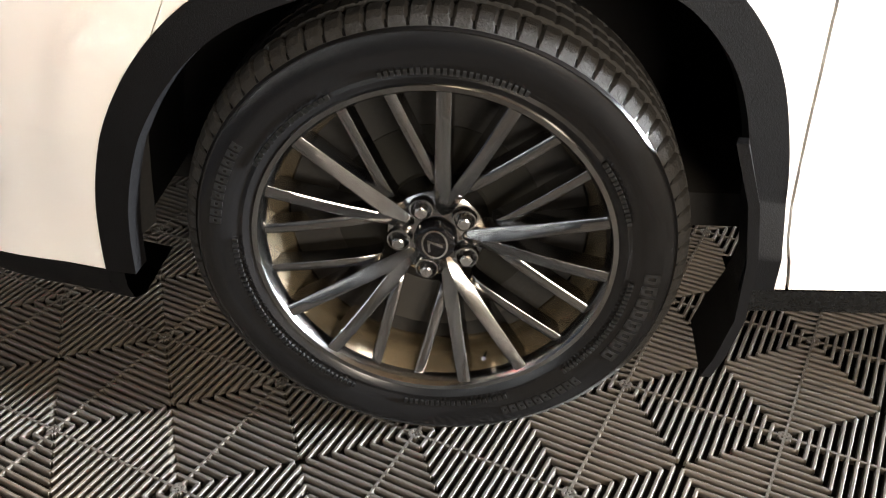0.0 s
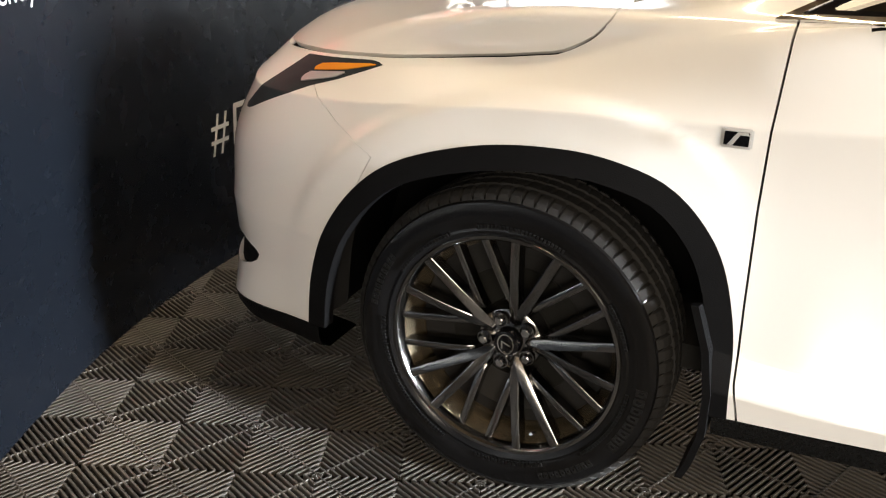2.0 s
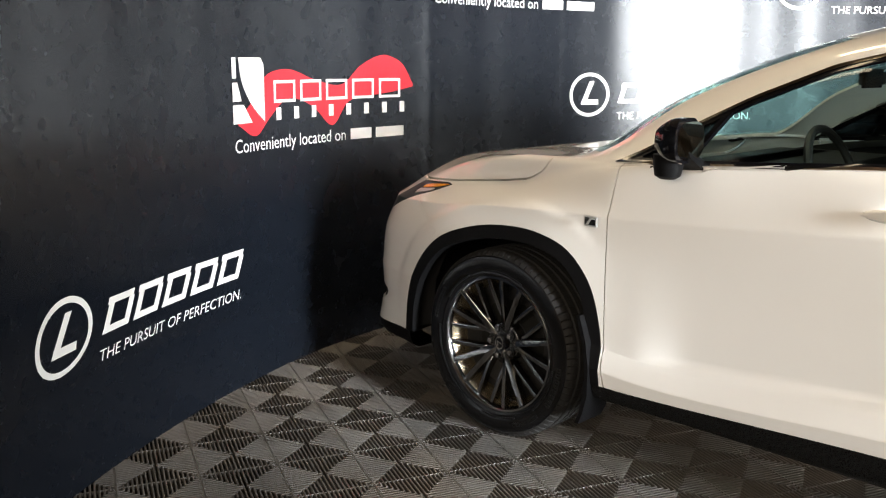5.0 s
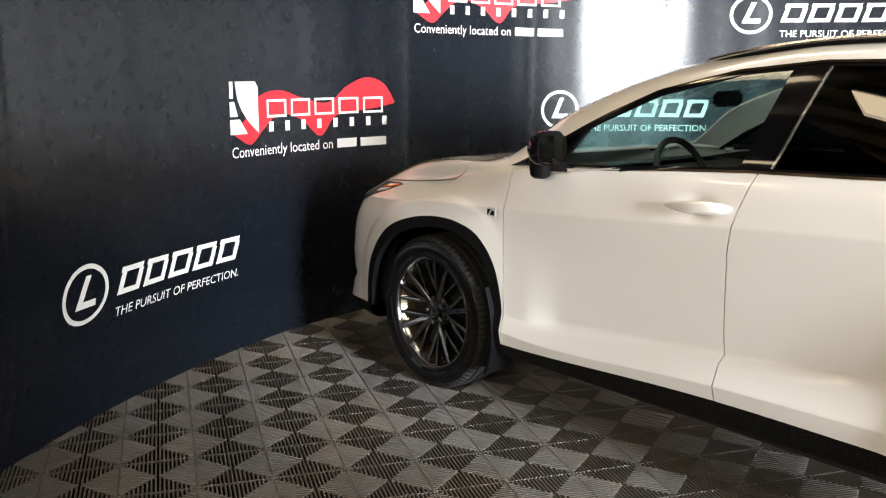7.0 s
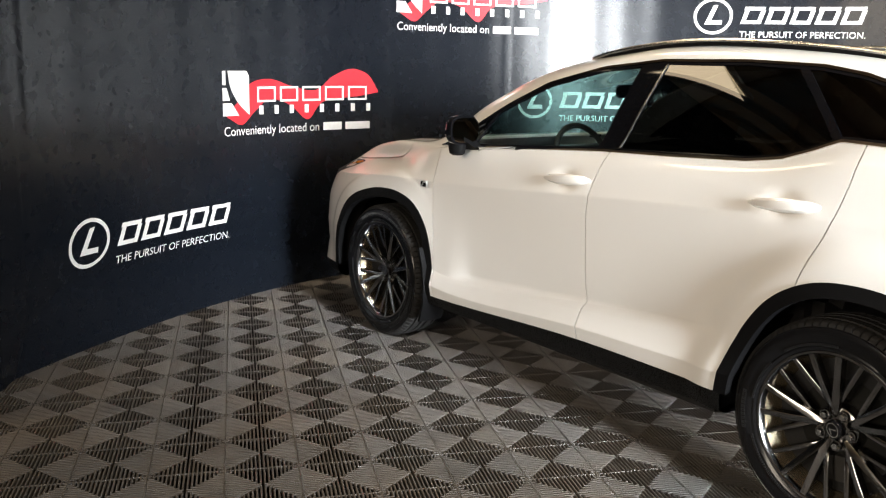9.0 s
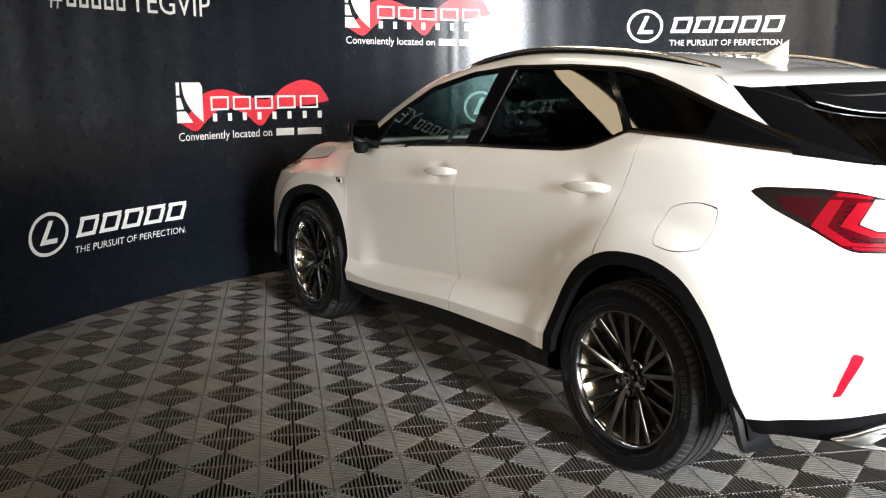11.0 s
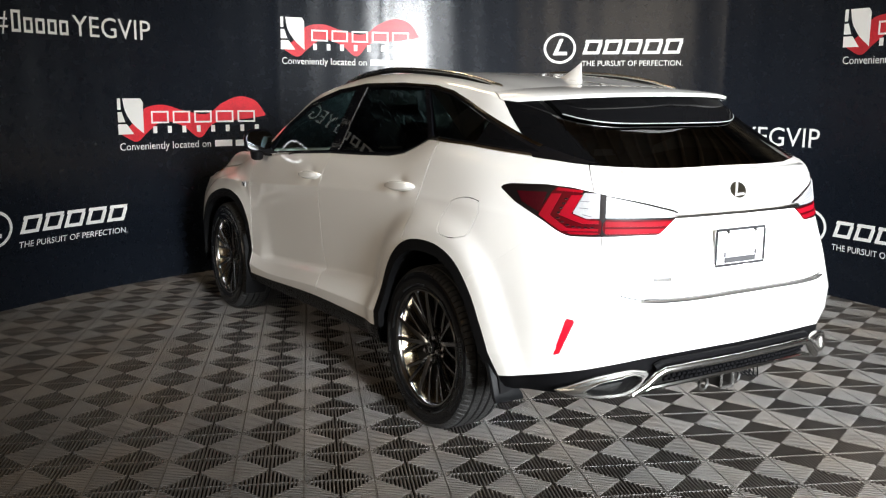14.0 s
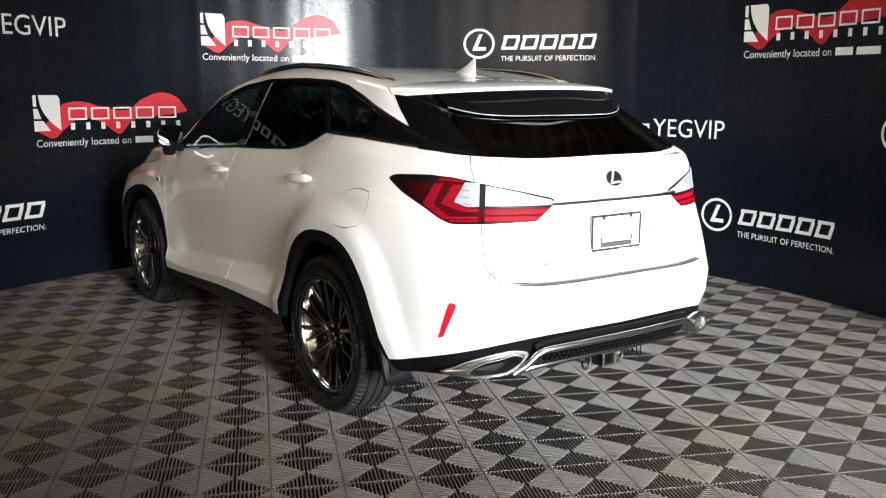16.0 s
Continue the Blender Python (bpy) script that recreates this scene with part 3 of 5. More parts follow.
def body_grid():
    rows = [curve_through(l, STEPS_U) for l in LINES]
    # creases: two lines close by on either side keep the bend tight
    tight, at = [], []
    for k, r in enumerate(rows):
        if k in CREASES:
            tight.append(r + CREASES[k] * (rows[k - 1] - r))
            at.append(k - CREASES[k])
        tight.append(r)
        at.append(k)
        if k in CREASES:
            tight.append(r + CREASES[k] * (rows[k + 1] - r))
            at.append(k + CREASES[k])
        if k == 5:
            # the bonnet's shoulder
            st = np.concatenate([i + np.arange(n) / n for i, n in enumerate(STEPS_U)] + [[len(STEPS_U)]])
            mid = 0.5 * (rows[5] + rows[6])
            mid[:, 2] += np.interp(st, [0, 1, 2, 3, 4, 5], [0.022, 0.046, 0.060, 0.056, 0.036, 0])
            mid[:, 1] += np.interp(st, [0, 1, 2, 3, 4, 5], [0, 0.030, 0.045, 0.030, 0.015, 0])
            tight.append(mid)
            at.append(5.5)
    rows = np.stack(tight)
    steps = [max(1, round(STEPS_V[int(math.floor((p + q) / 2))] * (q - p))) for p, q in zip(at[:-1], at[1:])]
    cols = [curve_through(rows[:, j], steps) for j in range(rows.shape[1])]
    g = np.stack(cols, 0)  # along, up, xyz with the half width in the middle
    g[:, :, 1] = np.maximum(g[:, :, 1], 0)
    # the tuck above the doors' lower shelf
    x, z = g[:, :, 0], g[:, :, 2]
    d = z - np.interp(x, [0.6, 1.62, 2.3], [0.478, 0.558, 0.622])
    along = np.clip((x - 0.62) / 0.20, 0, 1)
    along = along * along * (3 - 2 * along) * np.clip((2.32 - x) / 0.45, 0, 1)
    g[:, :, 1] -= np.where(g[:, :, 1] > 0.6, 0.026 * along * np.where(d > 0, np.exp(-np.maximum(d, 0) / 0.10), np.clip(1 + d / 0.030, 0, 1)), 0)
    # finger hollows behind the door handles
    for hx, hz in ((1.465, 1.08), (2.522, 1.113)):
        far = ((g[:, :, 0] - hx) / 0.052) ** 2 + ((g[:, :, 2] - hz) / 0.036) ** 2
        g[:, :, 1] -= np.where(g[:, :, 1] > 0.6, 0.026 * np.exp(-far), 0)
    # flared lips above the wheels
    flat = g.reshape(-1, 3)
    for outline, lift, near, fade, lo, hi, ease in ((ARCH_FRONT, 0.011, 0.078, 0.03, -0.6, 0.51, 0.26), (ARCH_REAR, 0.024, 0.045, 0.12, 2.05, 3.5, 0.06)):
        d = -area(outline)(flat)
        k = np.clip((near + fade - d) / fade, 0, 1)
        k = k * k * (3 - 2 * k) * np.clip((flat[:, 0] - lo) / 0.1, 0, 1) * np.clip((hi - flat[:, 0]) / ease, 0, 1) * (flat[:, 1] > 0.55) * (flat[:, 2] > 0.3)
        flat[:, 1] += lift * k
    g = flat.reshape(g.shape)
    du, dv = np.gradient(g, axis=0), np.gradient(g, axis=1)
    n = np.cross(du, dv)
    n[:, :, :] = n / np.maximum(np.linalg.norm(n, axis=2, keepdims=True), 1e-9)
    us = np.concatenate([i + np.arange(k) / k for i, k in enumerate(STEPS_U)] + [[len(STEPS_U)]])
    vs = np.concatenate([p + (q - p) * np.arange(k) / k for p, q, k in zip(at[:-1], at[1:], steps)] + [[at[-1]]])
    return g, n, us, vs


GRID, NORM, US, VS = body_grid()
if NORM[len(US) // 2, 20, 1] < 0:
    NORM = -NORM
for edge in (0, -1):
    NORM[edge, :, 1] = 0
NORM[:, -1, :] = (0, 0, 1)
NU, NV = len(US), len(VS)
# columns: x, half width, height, normal, station, line
STORE = [[*GRID[i, j], *NORM[i, j], US[i], VS[j]] for i in range(NU) for j in range(NV)]
ALL = [(i * NV + j, (i + 1) * NV + j, (i + 1) * NV + j + 1, i * NV + j + 1) for i in range(NU - 1) for j in range(NV - 1)]


def cut(polys, fn):
    """Split polygons along fn = 0: those where it is positive, and the rest."""
    used = sorted({i for p in polys for i in p})
    if not used:
        return [], []
    a = np.array([STORE[i] for i in used])
    val = dict(zip(used, fn(a).tolist()))
    cache, plus, minus = {}, [], []
    for p in polys:
        s = [val[i] >= 0 for i in p]
        if all(s):
            plus.append(p)
        elif not any(s):
            minus.append(p)
        else:
            pp, mm = [], []
            for k, i in enumerate(p):
                j = p[(k + 1) % len(p)]
                (pp if s[k] else mm).append(i)
                if s[k] != s[(k + 1) % len(p)]:
                    key = (min(i, j), max(i, j))
                    if key not in cache:
                        t = val[key[0]] / (val[key[0]] - val[key[1]])
                        STORE.append([u + (w - u) * t for u, w in zip(STORE[key[0]], STORE[key[1]])])
                        cache[key] = len(STORE) - 1
                    pp.append(cache[key])
                    mm.append(cache[key])
            if len(set(pp)) > 2:
                plus.append(tuple(dict.fromkeys(pp)))
            if len(set(mm)) > 2:
                minus.append(tuple(dict.fromkeys(mm)))
    return plus, minus


def seam(pts, across=X):
    """Which side of an upright line (across at heights) a place lies on: positive behind it."""
    P = np.asarray(sorted(pts, key=lambda p: p[1]), float)
    return lambda a: across(a) - np.interp(Z(a), P[:, 1], P[:, 0])


def both(polys, fn, gap=0.0023):
    plus, _ = cut(polys, lambda a: fn(a) - gap)
    minus, _ = cut(polys, lambda a: -fn(a) - gap)
    return plus, minus


def largest(polys):
    """The largest joined group of polygons."""
    top = {}

    def root(i):
        while top.setdefault(i, i) != i:
            i = top[i]
        return i

    for p in polys:
        for i in p[1:]:
            top[root(i)] = root(p[0])
    groups = {}
    for p in polys:
        groups.setdefault(root(p[0]), []).append(p)
    return max(groups.values(), key=len) if groups else []


def loop(pts, n=6):
    return curve_through(pts, n, closed=True)


car = thing("car", (1.4, 0, 0), "white five-door luxury crossover car parked on ribbed tiles", "car")


def panel(name, polys, mat, label="", parent=None, merged=False, lift=0.0, flange=0.014, sides=(-1, 1)):
    """Mesh parts from polygons of the left flank; merged: one part with its mirror half, else one a side."""
    made = []
    if not polys:
        return made
    groups = [sides] if merged else [(s,) for s in sides]
    for group in groups:
        V, N, F = [], [], []
        for s in group:
            ids = {}
            count = {}
            base = len(V)
            for p in polys:
                for k in range(len(p)):
                    e = (p[k], p[(k + 1) % len(p)])
                    key = (min(e), max(e))
                    count[key] = None if key in count else e
                for i in p:
                    if i not in ids:
                        ids[i] = len(V)
                        r = STORE[i]
                        n = np.array([r[3], s * r[4], r[5]])
                        n /= max(np.linalg.norm(n), 1e-9)
                        V.append(np.array([r[0], s * r[1], r[2]]) + lift * n)
                        N.append(n)
                q = [ids[i] for i in p]
                F.append(q if s < 0 else q[::-1])
            if flange:
                for e in count.values():
                    if e is None or (merged and STORE[e[0]][1] < 1e-4 and STORE[e[1]][1] < 1e-4):
                        continue
                    a, b = (ids[e[0]], ids[e[1]]) if s < 0 else (ids[e[1]], ids[e[0]])
                    t = V[b] - V[a]
                    side = np.cross(t, N[a])
                    side /= max(np.linalg.norm(side), 1e-9)
                    k = len(V)
                    V += [V[a], V[b], V[b] - flange * N[b], V[a] - flange * N[a]]
                    N += [side] * 4
                    F.append((k + 1, k, k + 3, k + 2))
        made.append(link(name, V, F, mat, parent or car, label, normals=N))
    return made


GLAZING = [tuple(p) for p in [(0.47, 1.142), (0.81, 1.16), (1.20, 1.185), (1.63, 1.213), (2.0, 1.226), (2.33, 1.242), (2.47, 1.262), (2.58, 1.30), (2.67, 1.338), (3.0, 1.328), (3.60, 1.285),
           (3.31, 1.362), (3.10, 1.43), (2.82, 1.52), (2.66, 1.565), (2.50, 1.59), (2.2, 1.603), (1.8, 1.60), (1.5, 1.568), (1.17, 1.488), (0.93, 1.388), (0.71, 1.275), (0.55, 1.185)]]
HOOD_EDGE = [(-0.80, 0.955), (-0.62, 0.972), (-0.33, 0.996), (-0.196, 1.010), (-0.06, 1.025), (0.056, 1.043), (0.10, 1.062), (0.134, 1.084), (0.167, 1.123), (0.22, 1.25)]
HEAD = [(-0.79, 0.822), (-0.70, 0.90), (-0.62, 0.963), (-0.46, 0.976), (-0.33, 0.986), (-0.47, 0.935), (-0.545, 0.913), (-0.66, 0.868), (-0.75, 0.828)]
TAIL = [(2.41, 1.185), (2.48, 1.197), (2.705, 1.206), (2.855, 1.20), (2.97, 1.184), (3.02, 1.177), (3.235, 1.147), (3.43, 1.112), (3.465, 1.093), (3.42, 1.077), (3.34, 1.021), (3.035, 1.015), (2.845, 1.014), (2.78, 1.03), (2.68, 1.07), (2.51, 1.128), (2.43, 1.17)]
GATE = [(2.93, 1.30), (2.97, 1.20), (3.02, 1.05), (3.035, 0.95), (3.055, 0.856), (3.085, 0.82), (3.144, 0.795), (3.231, 0.780), (3.95, 0.766), (4.2, 0.766), (4.2, 1.40), (2.93, 1.40)]
FLAP = [tuple(p) for p in loop([(2.988, 1.092), (3.02, 1.106), (3.15, 1.114), (3.176, 1.106), (3.18, 1.09), (3.148, 0.985), (3.138, 0.964), (3.115, 0.955), (2.968, 0.948), (2.945, 0.955), (2.94, 0.975), (2.972, 1.07)], 3)]

lower = [p for p in ALL if STORE[p[2]][7] <= 6.0001]
upper = [p for p in ALL if STORE[p[2]][7] > 6.0001]

# wheel arches with their black trims
for outline in (ARCH_FRONT, ARCH_REAR):
    hole, lower = cut(lower, area(outline))
    _, trim = cut(hole, area(outline, grow=-0.052))
    panel("arch_trim", trim, CLAD, "matte black wheel arch trim", flange=0.035, lift=0.003)

# lamps and reflectors
tail, lower = cut(lower, lambda a: np.minimum(area(TAIL, Dg)(a), X(a) - 3.0))
head, lower = cut(lower, lambda a: np.minimum(area(HEAD)(a), -0.2 - X(a)))

# bonnet
bonnet, lower = both(lower, lambda a: np.minimum(np.minimum(Z(a) - np.interp(X(a), *np.transpose(HOOD_EDGE)), 0.40 - X(a)), (a[:, 7] - 4.93) * 0.2), 0.0036)
panel("hood", bonnet, PAINT, merged=True)
cowl, lower = cut(lower, lambda a: np.minimum(np.minimum(0.66 - H(a), np.minimum(X(a) - 0.15, 0.4 - X(a))), (a[:, 7] - 5.2) * 0.2))

panel("cowl", largest(cowl), CLAD, "black windscreen cowl", lift=-0.008)

# side glazing reaches below the waist line, so cut both parts
glaze, lower = cut(lower, lambda a: np.minimum(area(GLAZING)(a), X(a) - 0.3))
glaze_up, upper = cut(upper, lambda a: np.minimum(area(GLAZING)(a), X(a) - 0.3))
glaze += glaze_up

DOOR_1 = [(0.53, 0.30), (0.52, 0.37), (0.508, 0.43), (0.503, 0.60), (0.50, 0.80), (0.502, 0.95), (0.511, 1.118), (0.52, 1.20)]
DOOR_2 = [(1.60, 0.30), (1.605, 0.40), (1.60, 0.53), (1.605, 0.73), (1.612, 0.95), (1.633, 1.08), (1.665, 1.20), (1.68, 1.26)]
DOOR_3 = [(2.56, 0.30), (2.645, 0.88), (2.69, 1.00), (2.73, 1.12), (2.75, 1.21), (2.76, 1.30), (2.76, 1.36)]
flank, hind = both(lower, lambda a: -seam(DOOR_3)(a))
rear_door, flank = both(flank, seam(DOOR_2))
front_door, front = both(flank, seam(DOOR_1))
wing, nose = both(front, seam([(-0.49, 0.30), (-0.47, 0.50), (-0.32, 0.80), (-0.432, 0.851), (-0.555, 0.93), (-0.56, 1.3)]), 0.001)
INTAKE = [(-1.0, 0.50), (-0.78, 0.492), (-0.695, 0.468), (-0.715, 0.436), (-0.80, 0.402), (-1.0, 0.40)]
intake, nose = cut(nose, lambda a: np.minimum(area(INTAKE)(a), H(a) - 0.5))
panel("bumper_intake", intake, CLAD, "black bumper corner intake", lift=-0.012)
panel("fender", wing, PAINT)
panel("bumper", nose, PAINT, "painted front bumper", merged=True)
panel("door", front_door, PAINT, "front side door")
panel("door", rear_door, PAINT, "rear side door")
gate, hind = both(hind, lambda a: np.minimum(area(GATE, Dg)(a), X(a) - 3.3), 0.003)
panel("tailgate", gate, PAINT, merged=True)
bump, hind = both(hind, lambda a: np.minimum(np.interp(X(a), [3.16, 3.56, 3.95], [0.77, 1.055, 1.06]) - Z(a), X(a) - 3.1), 0.0003)
glint, bump = cut(bump, area([(2.852, 0.705), (2.905, 0.703), (2.815, 0.555), (2.785, 0.555)], Dg))
panel("bumper", bump, PAINT, "painted rear bumper", merged=True)
panel("reflector", glint, REFLECTOR, "slim slanted red reflector", lift=0.002)
lid, hind = both(hind, area(FLAP), 0.0017)
panel("quarter_panel", hind, PAINT)
panel("fuel_door", lid, PAINT, sides=(-1,))
panel("quarter_panel_inlay", lid, PAINT, sides=(1,))

LAMP_PTS = np.array([STORE[i][:6] for i in sorted({i for p in ALL for i in p}) if STORE[i][0] > 3.0 and 0.9 < STORE[i][2] < 1.3 and STORE[i][0] - STORE[i][1] > 2.2])


def on_tail(d, z, lift):
    """The body's point round the tail's corner at a run d and height z, with its normal."""
    w = np.argsort((LAMP_PTS[:, 0] - LAMP_PTS[:, 1] - d) ** 2 + (LAMP_PTS[:, 2] - z) ** 2)[:12]
    p = LAMP_PTS[w]
    m = np.c_[np.ones(12), p[:, 0] - p[:, 1] - d, p[:, 2] - z]
    at = np.linalg.lstsq(m, p[:, [0, 1, 3, 4, 5]], rcond=None)[0][0]
    n = at[2:] / np.linalg.norm(at[2:])
    return np.array([at[0], at[1], z]) + lift * n, n


def strip_of(name, quads, mat, label, lift, parent, s, n=6):
    """A thin raised lamp piece over quads of (run, height) corners, with its edges."""
    V, F = [], []
    for quad in quads:
        q = np.array(quad)
        base = len(V)
        for down in (0.0, 0.0045):
            for i in range(n + 1):
                for j in range(3):
                    u, v = i / n, j / 2
                    d, z = (1 - v) * ((1 - u) * q[0] + u * q[1]) + v * ((1 - u) * q[3] + u * q[2])
                    p, _ = on_tail(d, z, lift - down)
                    V.append((p[0], s * p[1], p[2]))
        back = 3 * (n + 1)
        for i in range(n):
            for j in range(2):
                k = base + 3 * i + j
                F.append((k, k + 3, k + 4, k + 1) if s < 0 else (k, k + 1, k + 4, k + 3))
        rim = [base + 3 * i for i in range(n + 1)] + [base + 3 * n + 1, base + 3 * n + 2] + [base + 3 * i + 2 for i in range(n - 1, -1, -1)] + [base + 1]
        for a, b in zip(rim, rim[1:] + rim[:1]):
            F.append((a, a + back, b + back, b) if s < 0 else (b, b + back, a + back, a))
    link(name, V, F, mat, parent, label)


# tail lamps: smoked outer corner, red body, clear inner wedge
lamps = [tagged(o, "red and clear wraparound tail lamp") for o in panel("tail_light", tail, LAMP_BLACK, flange=0.02)]
for n, lp in enumerate(lamps):
    s = (-1, 1)[n]

    def piece(name, outline, mat, label, lift):
        got, _ = cut(tail, area(outline, Dg))
        panel(name, got, mat, label, parent=lp, lift=lift, flange=0.004, sides=(s,))

    piece("red_lens", [(2.660, 1.094), (2.735, 1.175), (2.765, 1.198), (2.918, 1.190), (2.868, 1.118), (2.940, 1.082), (3.022, 1.080), (3.022, 1.022), (2.851, 1.020), (2.796, 1.028), (2.700, 1.068)], RED_LENS, "deep red lens", 0.003)
    piece("red_lens", [(3.030, 1.079), (3.425, 1.076), (3.340, 1.023), (3.030, 1.022)], RED_LENS, "deep red lens", 0.003)
    strip_of("red_lens", [[(2.528, 1.170), (2.712, 1.176), (2.668, 1.096), (2.560, 1.132)]], RED_DIM, "dim red outer field", 0.004, lp, s)
    strip_of("clear_lens", [[(2.923, 1.180), (3.008, 1.178), (3.008, 1.084), (2.939, 1.082)], [(2.923, 1.180), (2.939, 1.082), (2.864, 1.101), (2.868, 1.110)]], CLEAR_LENS, "clear ribbed lens", 0.0075, lp, s)
    strip_of("clear_lens", [[(3.043, 1.168), (3.236, 1.138), (3.236, 1.085), (3.043, 1.086)], [(3.236, 1.138), (3.420, 1.104), (3.420, 1.085), (3.236, 1.085)]], CLEAR_LENS, "clear ribbed lens", 0.0055, lp, s)
    strip_of("light_guide", [[(2.740, 1.171), (2.796, 1.174), (2.733, 1.089), (2.669, 1.085)], [(2.669, 1.085), (2.733, 1.089), (2.835, 1.043), (2.797, 1.033)], [(2.797, 1.033), (2.835, 1.043), (3.005, 1.044), (3.005, 1.036)]], RED_BRIGHT, "outer bright red light guide", 0.006, lp, s)
    strip_of("light_guide", [[(2.852, 1.169), (2.914, 1.172), (2.854, 1.099), (2.785, 1.092)], [(2.785, 1.092), (2.854, 1.099), (2.942, 1.076), (2.916, 1.063)], [(2.916, 1.063), (2.942, 1.076), (3.005, 1.075), (3.005, 1.063)]], RED_BRIGHT, "inner bright red light guide", 0.0065, lp, s)
    strip_of("light_guide", [[(2.776, 1.197), (2.914, 1.189), (2.914, 1.181), (2.765, 1.185)]], RED_BRIGHT, "bright red upper edge", 0.005, lp, s)
    strip_of("light_guide", [[(2.835, 1.031), (3.005, 1.030), (3.005, 1.024), (2.846, 1.022)]], RED_BRIGHT, "bright red light guide line", 0.005, lp, s)
    strip_of("light_guide", [[(3.043, 1.072), (3.410, 1.070), (3.382, 1.052), (3.043, 1.052)]], RED_BRIGHT, "bright red light guide band", 0.0055, lp, s)
    strip_of("light_guide", [[(3.043, 1.044), (3.366, 1.043), (3.342, 1.027), (3.043, 1.026)]], RED_BRIGHT, "bright red light guide band", 0.0055, lp, s)
    for d, z in [(2.815, 1.158), (2.802, 1.140), (2.789, 1.122), (2.776, 1.104), (2.772, 1.084), (2.798, 1.070), (2.828, 1.059), (2.860, 1.053), (2.893, 1.052), (2.927, 1.052), (2.961, 1.052)]:
        strip_of("led", [[(d, z), (d + 0.018, z), (d + 0.018, z - 0.006), (d, z - 0.006)]], LAMP_BLACK, "dark lamp dot", 0.007, lp, s)
    for d, z, fall in ((2.900, 1.150, 0.002), (2.896, 1.124, 0.002), (2.914, 1.099, 0.008)):
        strip_of("lamp_rib", [[(d, z), (d + 0.05, z - fall), (d + 0.05, z - fall - 0.003), (d, z - 0.003)]], LENS_GREY, "grey rib in the clear lens", 0.0085, lp, s)
    for k in range(4):
        z = 1.155 - 0.017 * k
        strip_of("lamp_rib", [[(3.046, z), (3.05 + 0.28 - 0.03 * abs(k - 3), z - 0.010 - 0.007 * (3 - k)), (3.05 + 0.28 - 0.03 * abs(k - 3), z - 0.012 - 0.007 * (3 - k)), (3.046, z - 0.002)]], LENS_GREY, "grey rib in the clear lens", 0.0065, lp, s)

heads = [tagged(o, "slim smoked headlamp with an amber strip") for o in panel("headlight", head, HEAD_LENS, flange=0.02)]
for n, lp in enumerate(heads):
    got, _ = cut(head, area([(-0.561, 0.954), (-0.36, 0.977), (-0.46, 0.954), (-0.561, 0.940)]))
    panel("turn_signal", got, AMBER, "amber strip", parent=lp, lift=0.003, flange=0.004, sides=((-1, 1)[n],))
    got, _ = cut(head, area([(-0.575, 0.935), (-0.45, 0.950), (-0.49, 0.935), (-0.59, 0.915)]))
    panel("lamp_unit", got, SILVER, "bright lamp unit", parent=lp, lift=0.003, flange=0.004, sides=((-1, 1)[n],))

# side glazing: chrome edge, black surround, pillars and panes
G = area(GLAZING)
panes, surround = cut(glaze, lambda a: G(a) - 0.020)
_, tip = cut(panes, lambda a: 3.02 - X(a))
panes, _ = cut(panes, lambda a: 3.02 - X(a))
panel("window_surround", surround, GLOSS_BLACK, "gloss black window surround", flange=0.012, lift=0.001)
panel("quarter_cover", tip, SPOILER_BLACK, "black quarter cover behind the glass", flange=0.012, lift=0.001)


# slim bright moulding on the outline of the glazing: belt line and roof line
moulding, _ = cut(surround, lambda a: np.minimum(0.0095 - G(a), 3.36 - X(a)))
belt, brow = cut(moulding, lambda a: np.interp(X(a), [0.4, 0.6, 2.3, 2.7, 3.4], [1.17, 1.185, 1.30, 1.40, 1.32]) - Z(a))
panel("window_trim", belt, CHROME, "slim chrome belt moulding", flange=0.006, lift=0.0055)
panel("window_trim", brow, DARK_CHROME, "slim dark chrome roof moulding", flange=0.006, lift=0.0045)


def slope(x0, z0, x1, z1):
    return lambda a: X(a) - (x0 + (Z(a) - z0) * (x1 - x0) / (z1 - z0))


first, rest = cut(panes, lambda a: -slope(1.585, 1.22, 1.70, 1.58)(a))
pillar_b, rest = cut(rest, lambda a: -slope(1.70, 1.22, 1.83, 1.59)(a))
strip_b, rest = cut(rest, lambda a: -slope(1.708, 1.22, 1.838, 1.59)(a))
second, rest = cut(rest, lambda a: -slope(2.645, 1.33, 2.40, 1.59)(a))
pillar_c, third = cut(rest, lambda a: -slope(2.682, 1.33, 2.437, 1.59)(a))
corner, first = cut(first, lambda a: -slope(0.735, 1.155, 0.85, 1.34)(a))
bar_a, first = cut(first, lambda a: -slope(0.757, 1.155, 0.872, 1.34)(a))
panel("pillar_cover", pillar_b, GLOSS_BLACK, "gloss black pillar cover", flange=0.02, lift=0.001)
panel("pillar_cover", pillar_c, GLOSS_BLACK, "gloss black pillar cover", flange=0.02, lift=0.001)
panel("pillar_strip", strip_b, BRUSHED, "bright strip", flange=0.01, lift=0.003)
panel("divider_bar", bar_a, GLOSS_BLACK, "thin black divider bar", flange=0.012, lift=0.002)


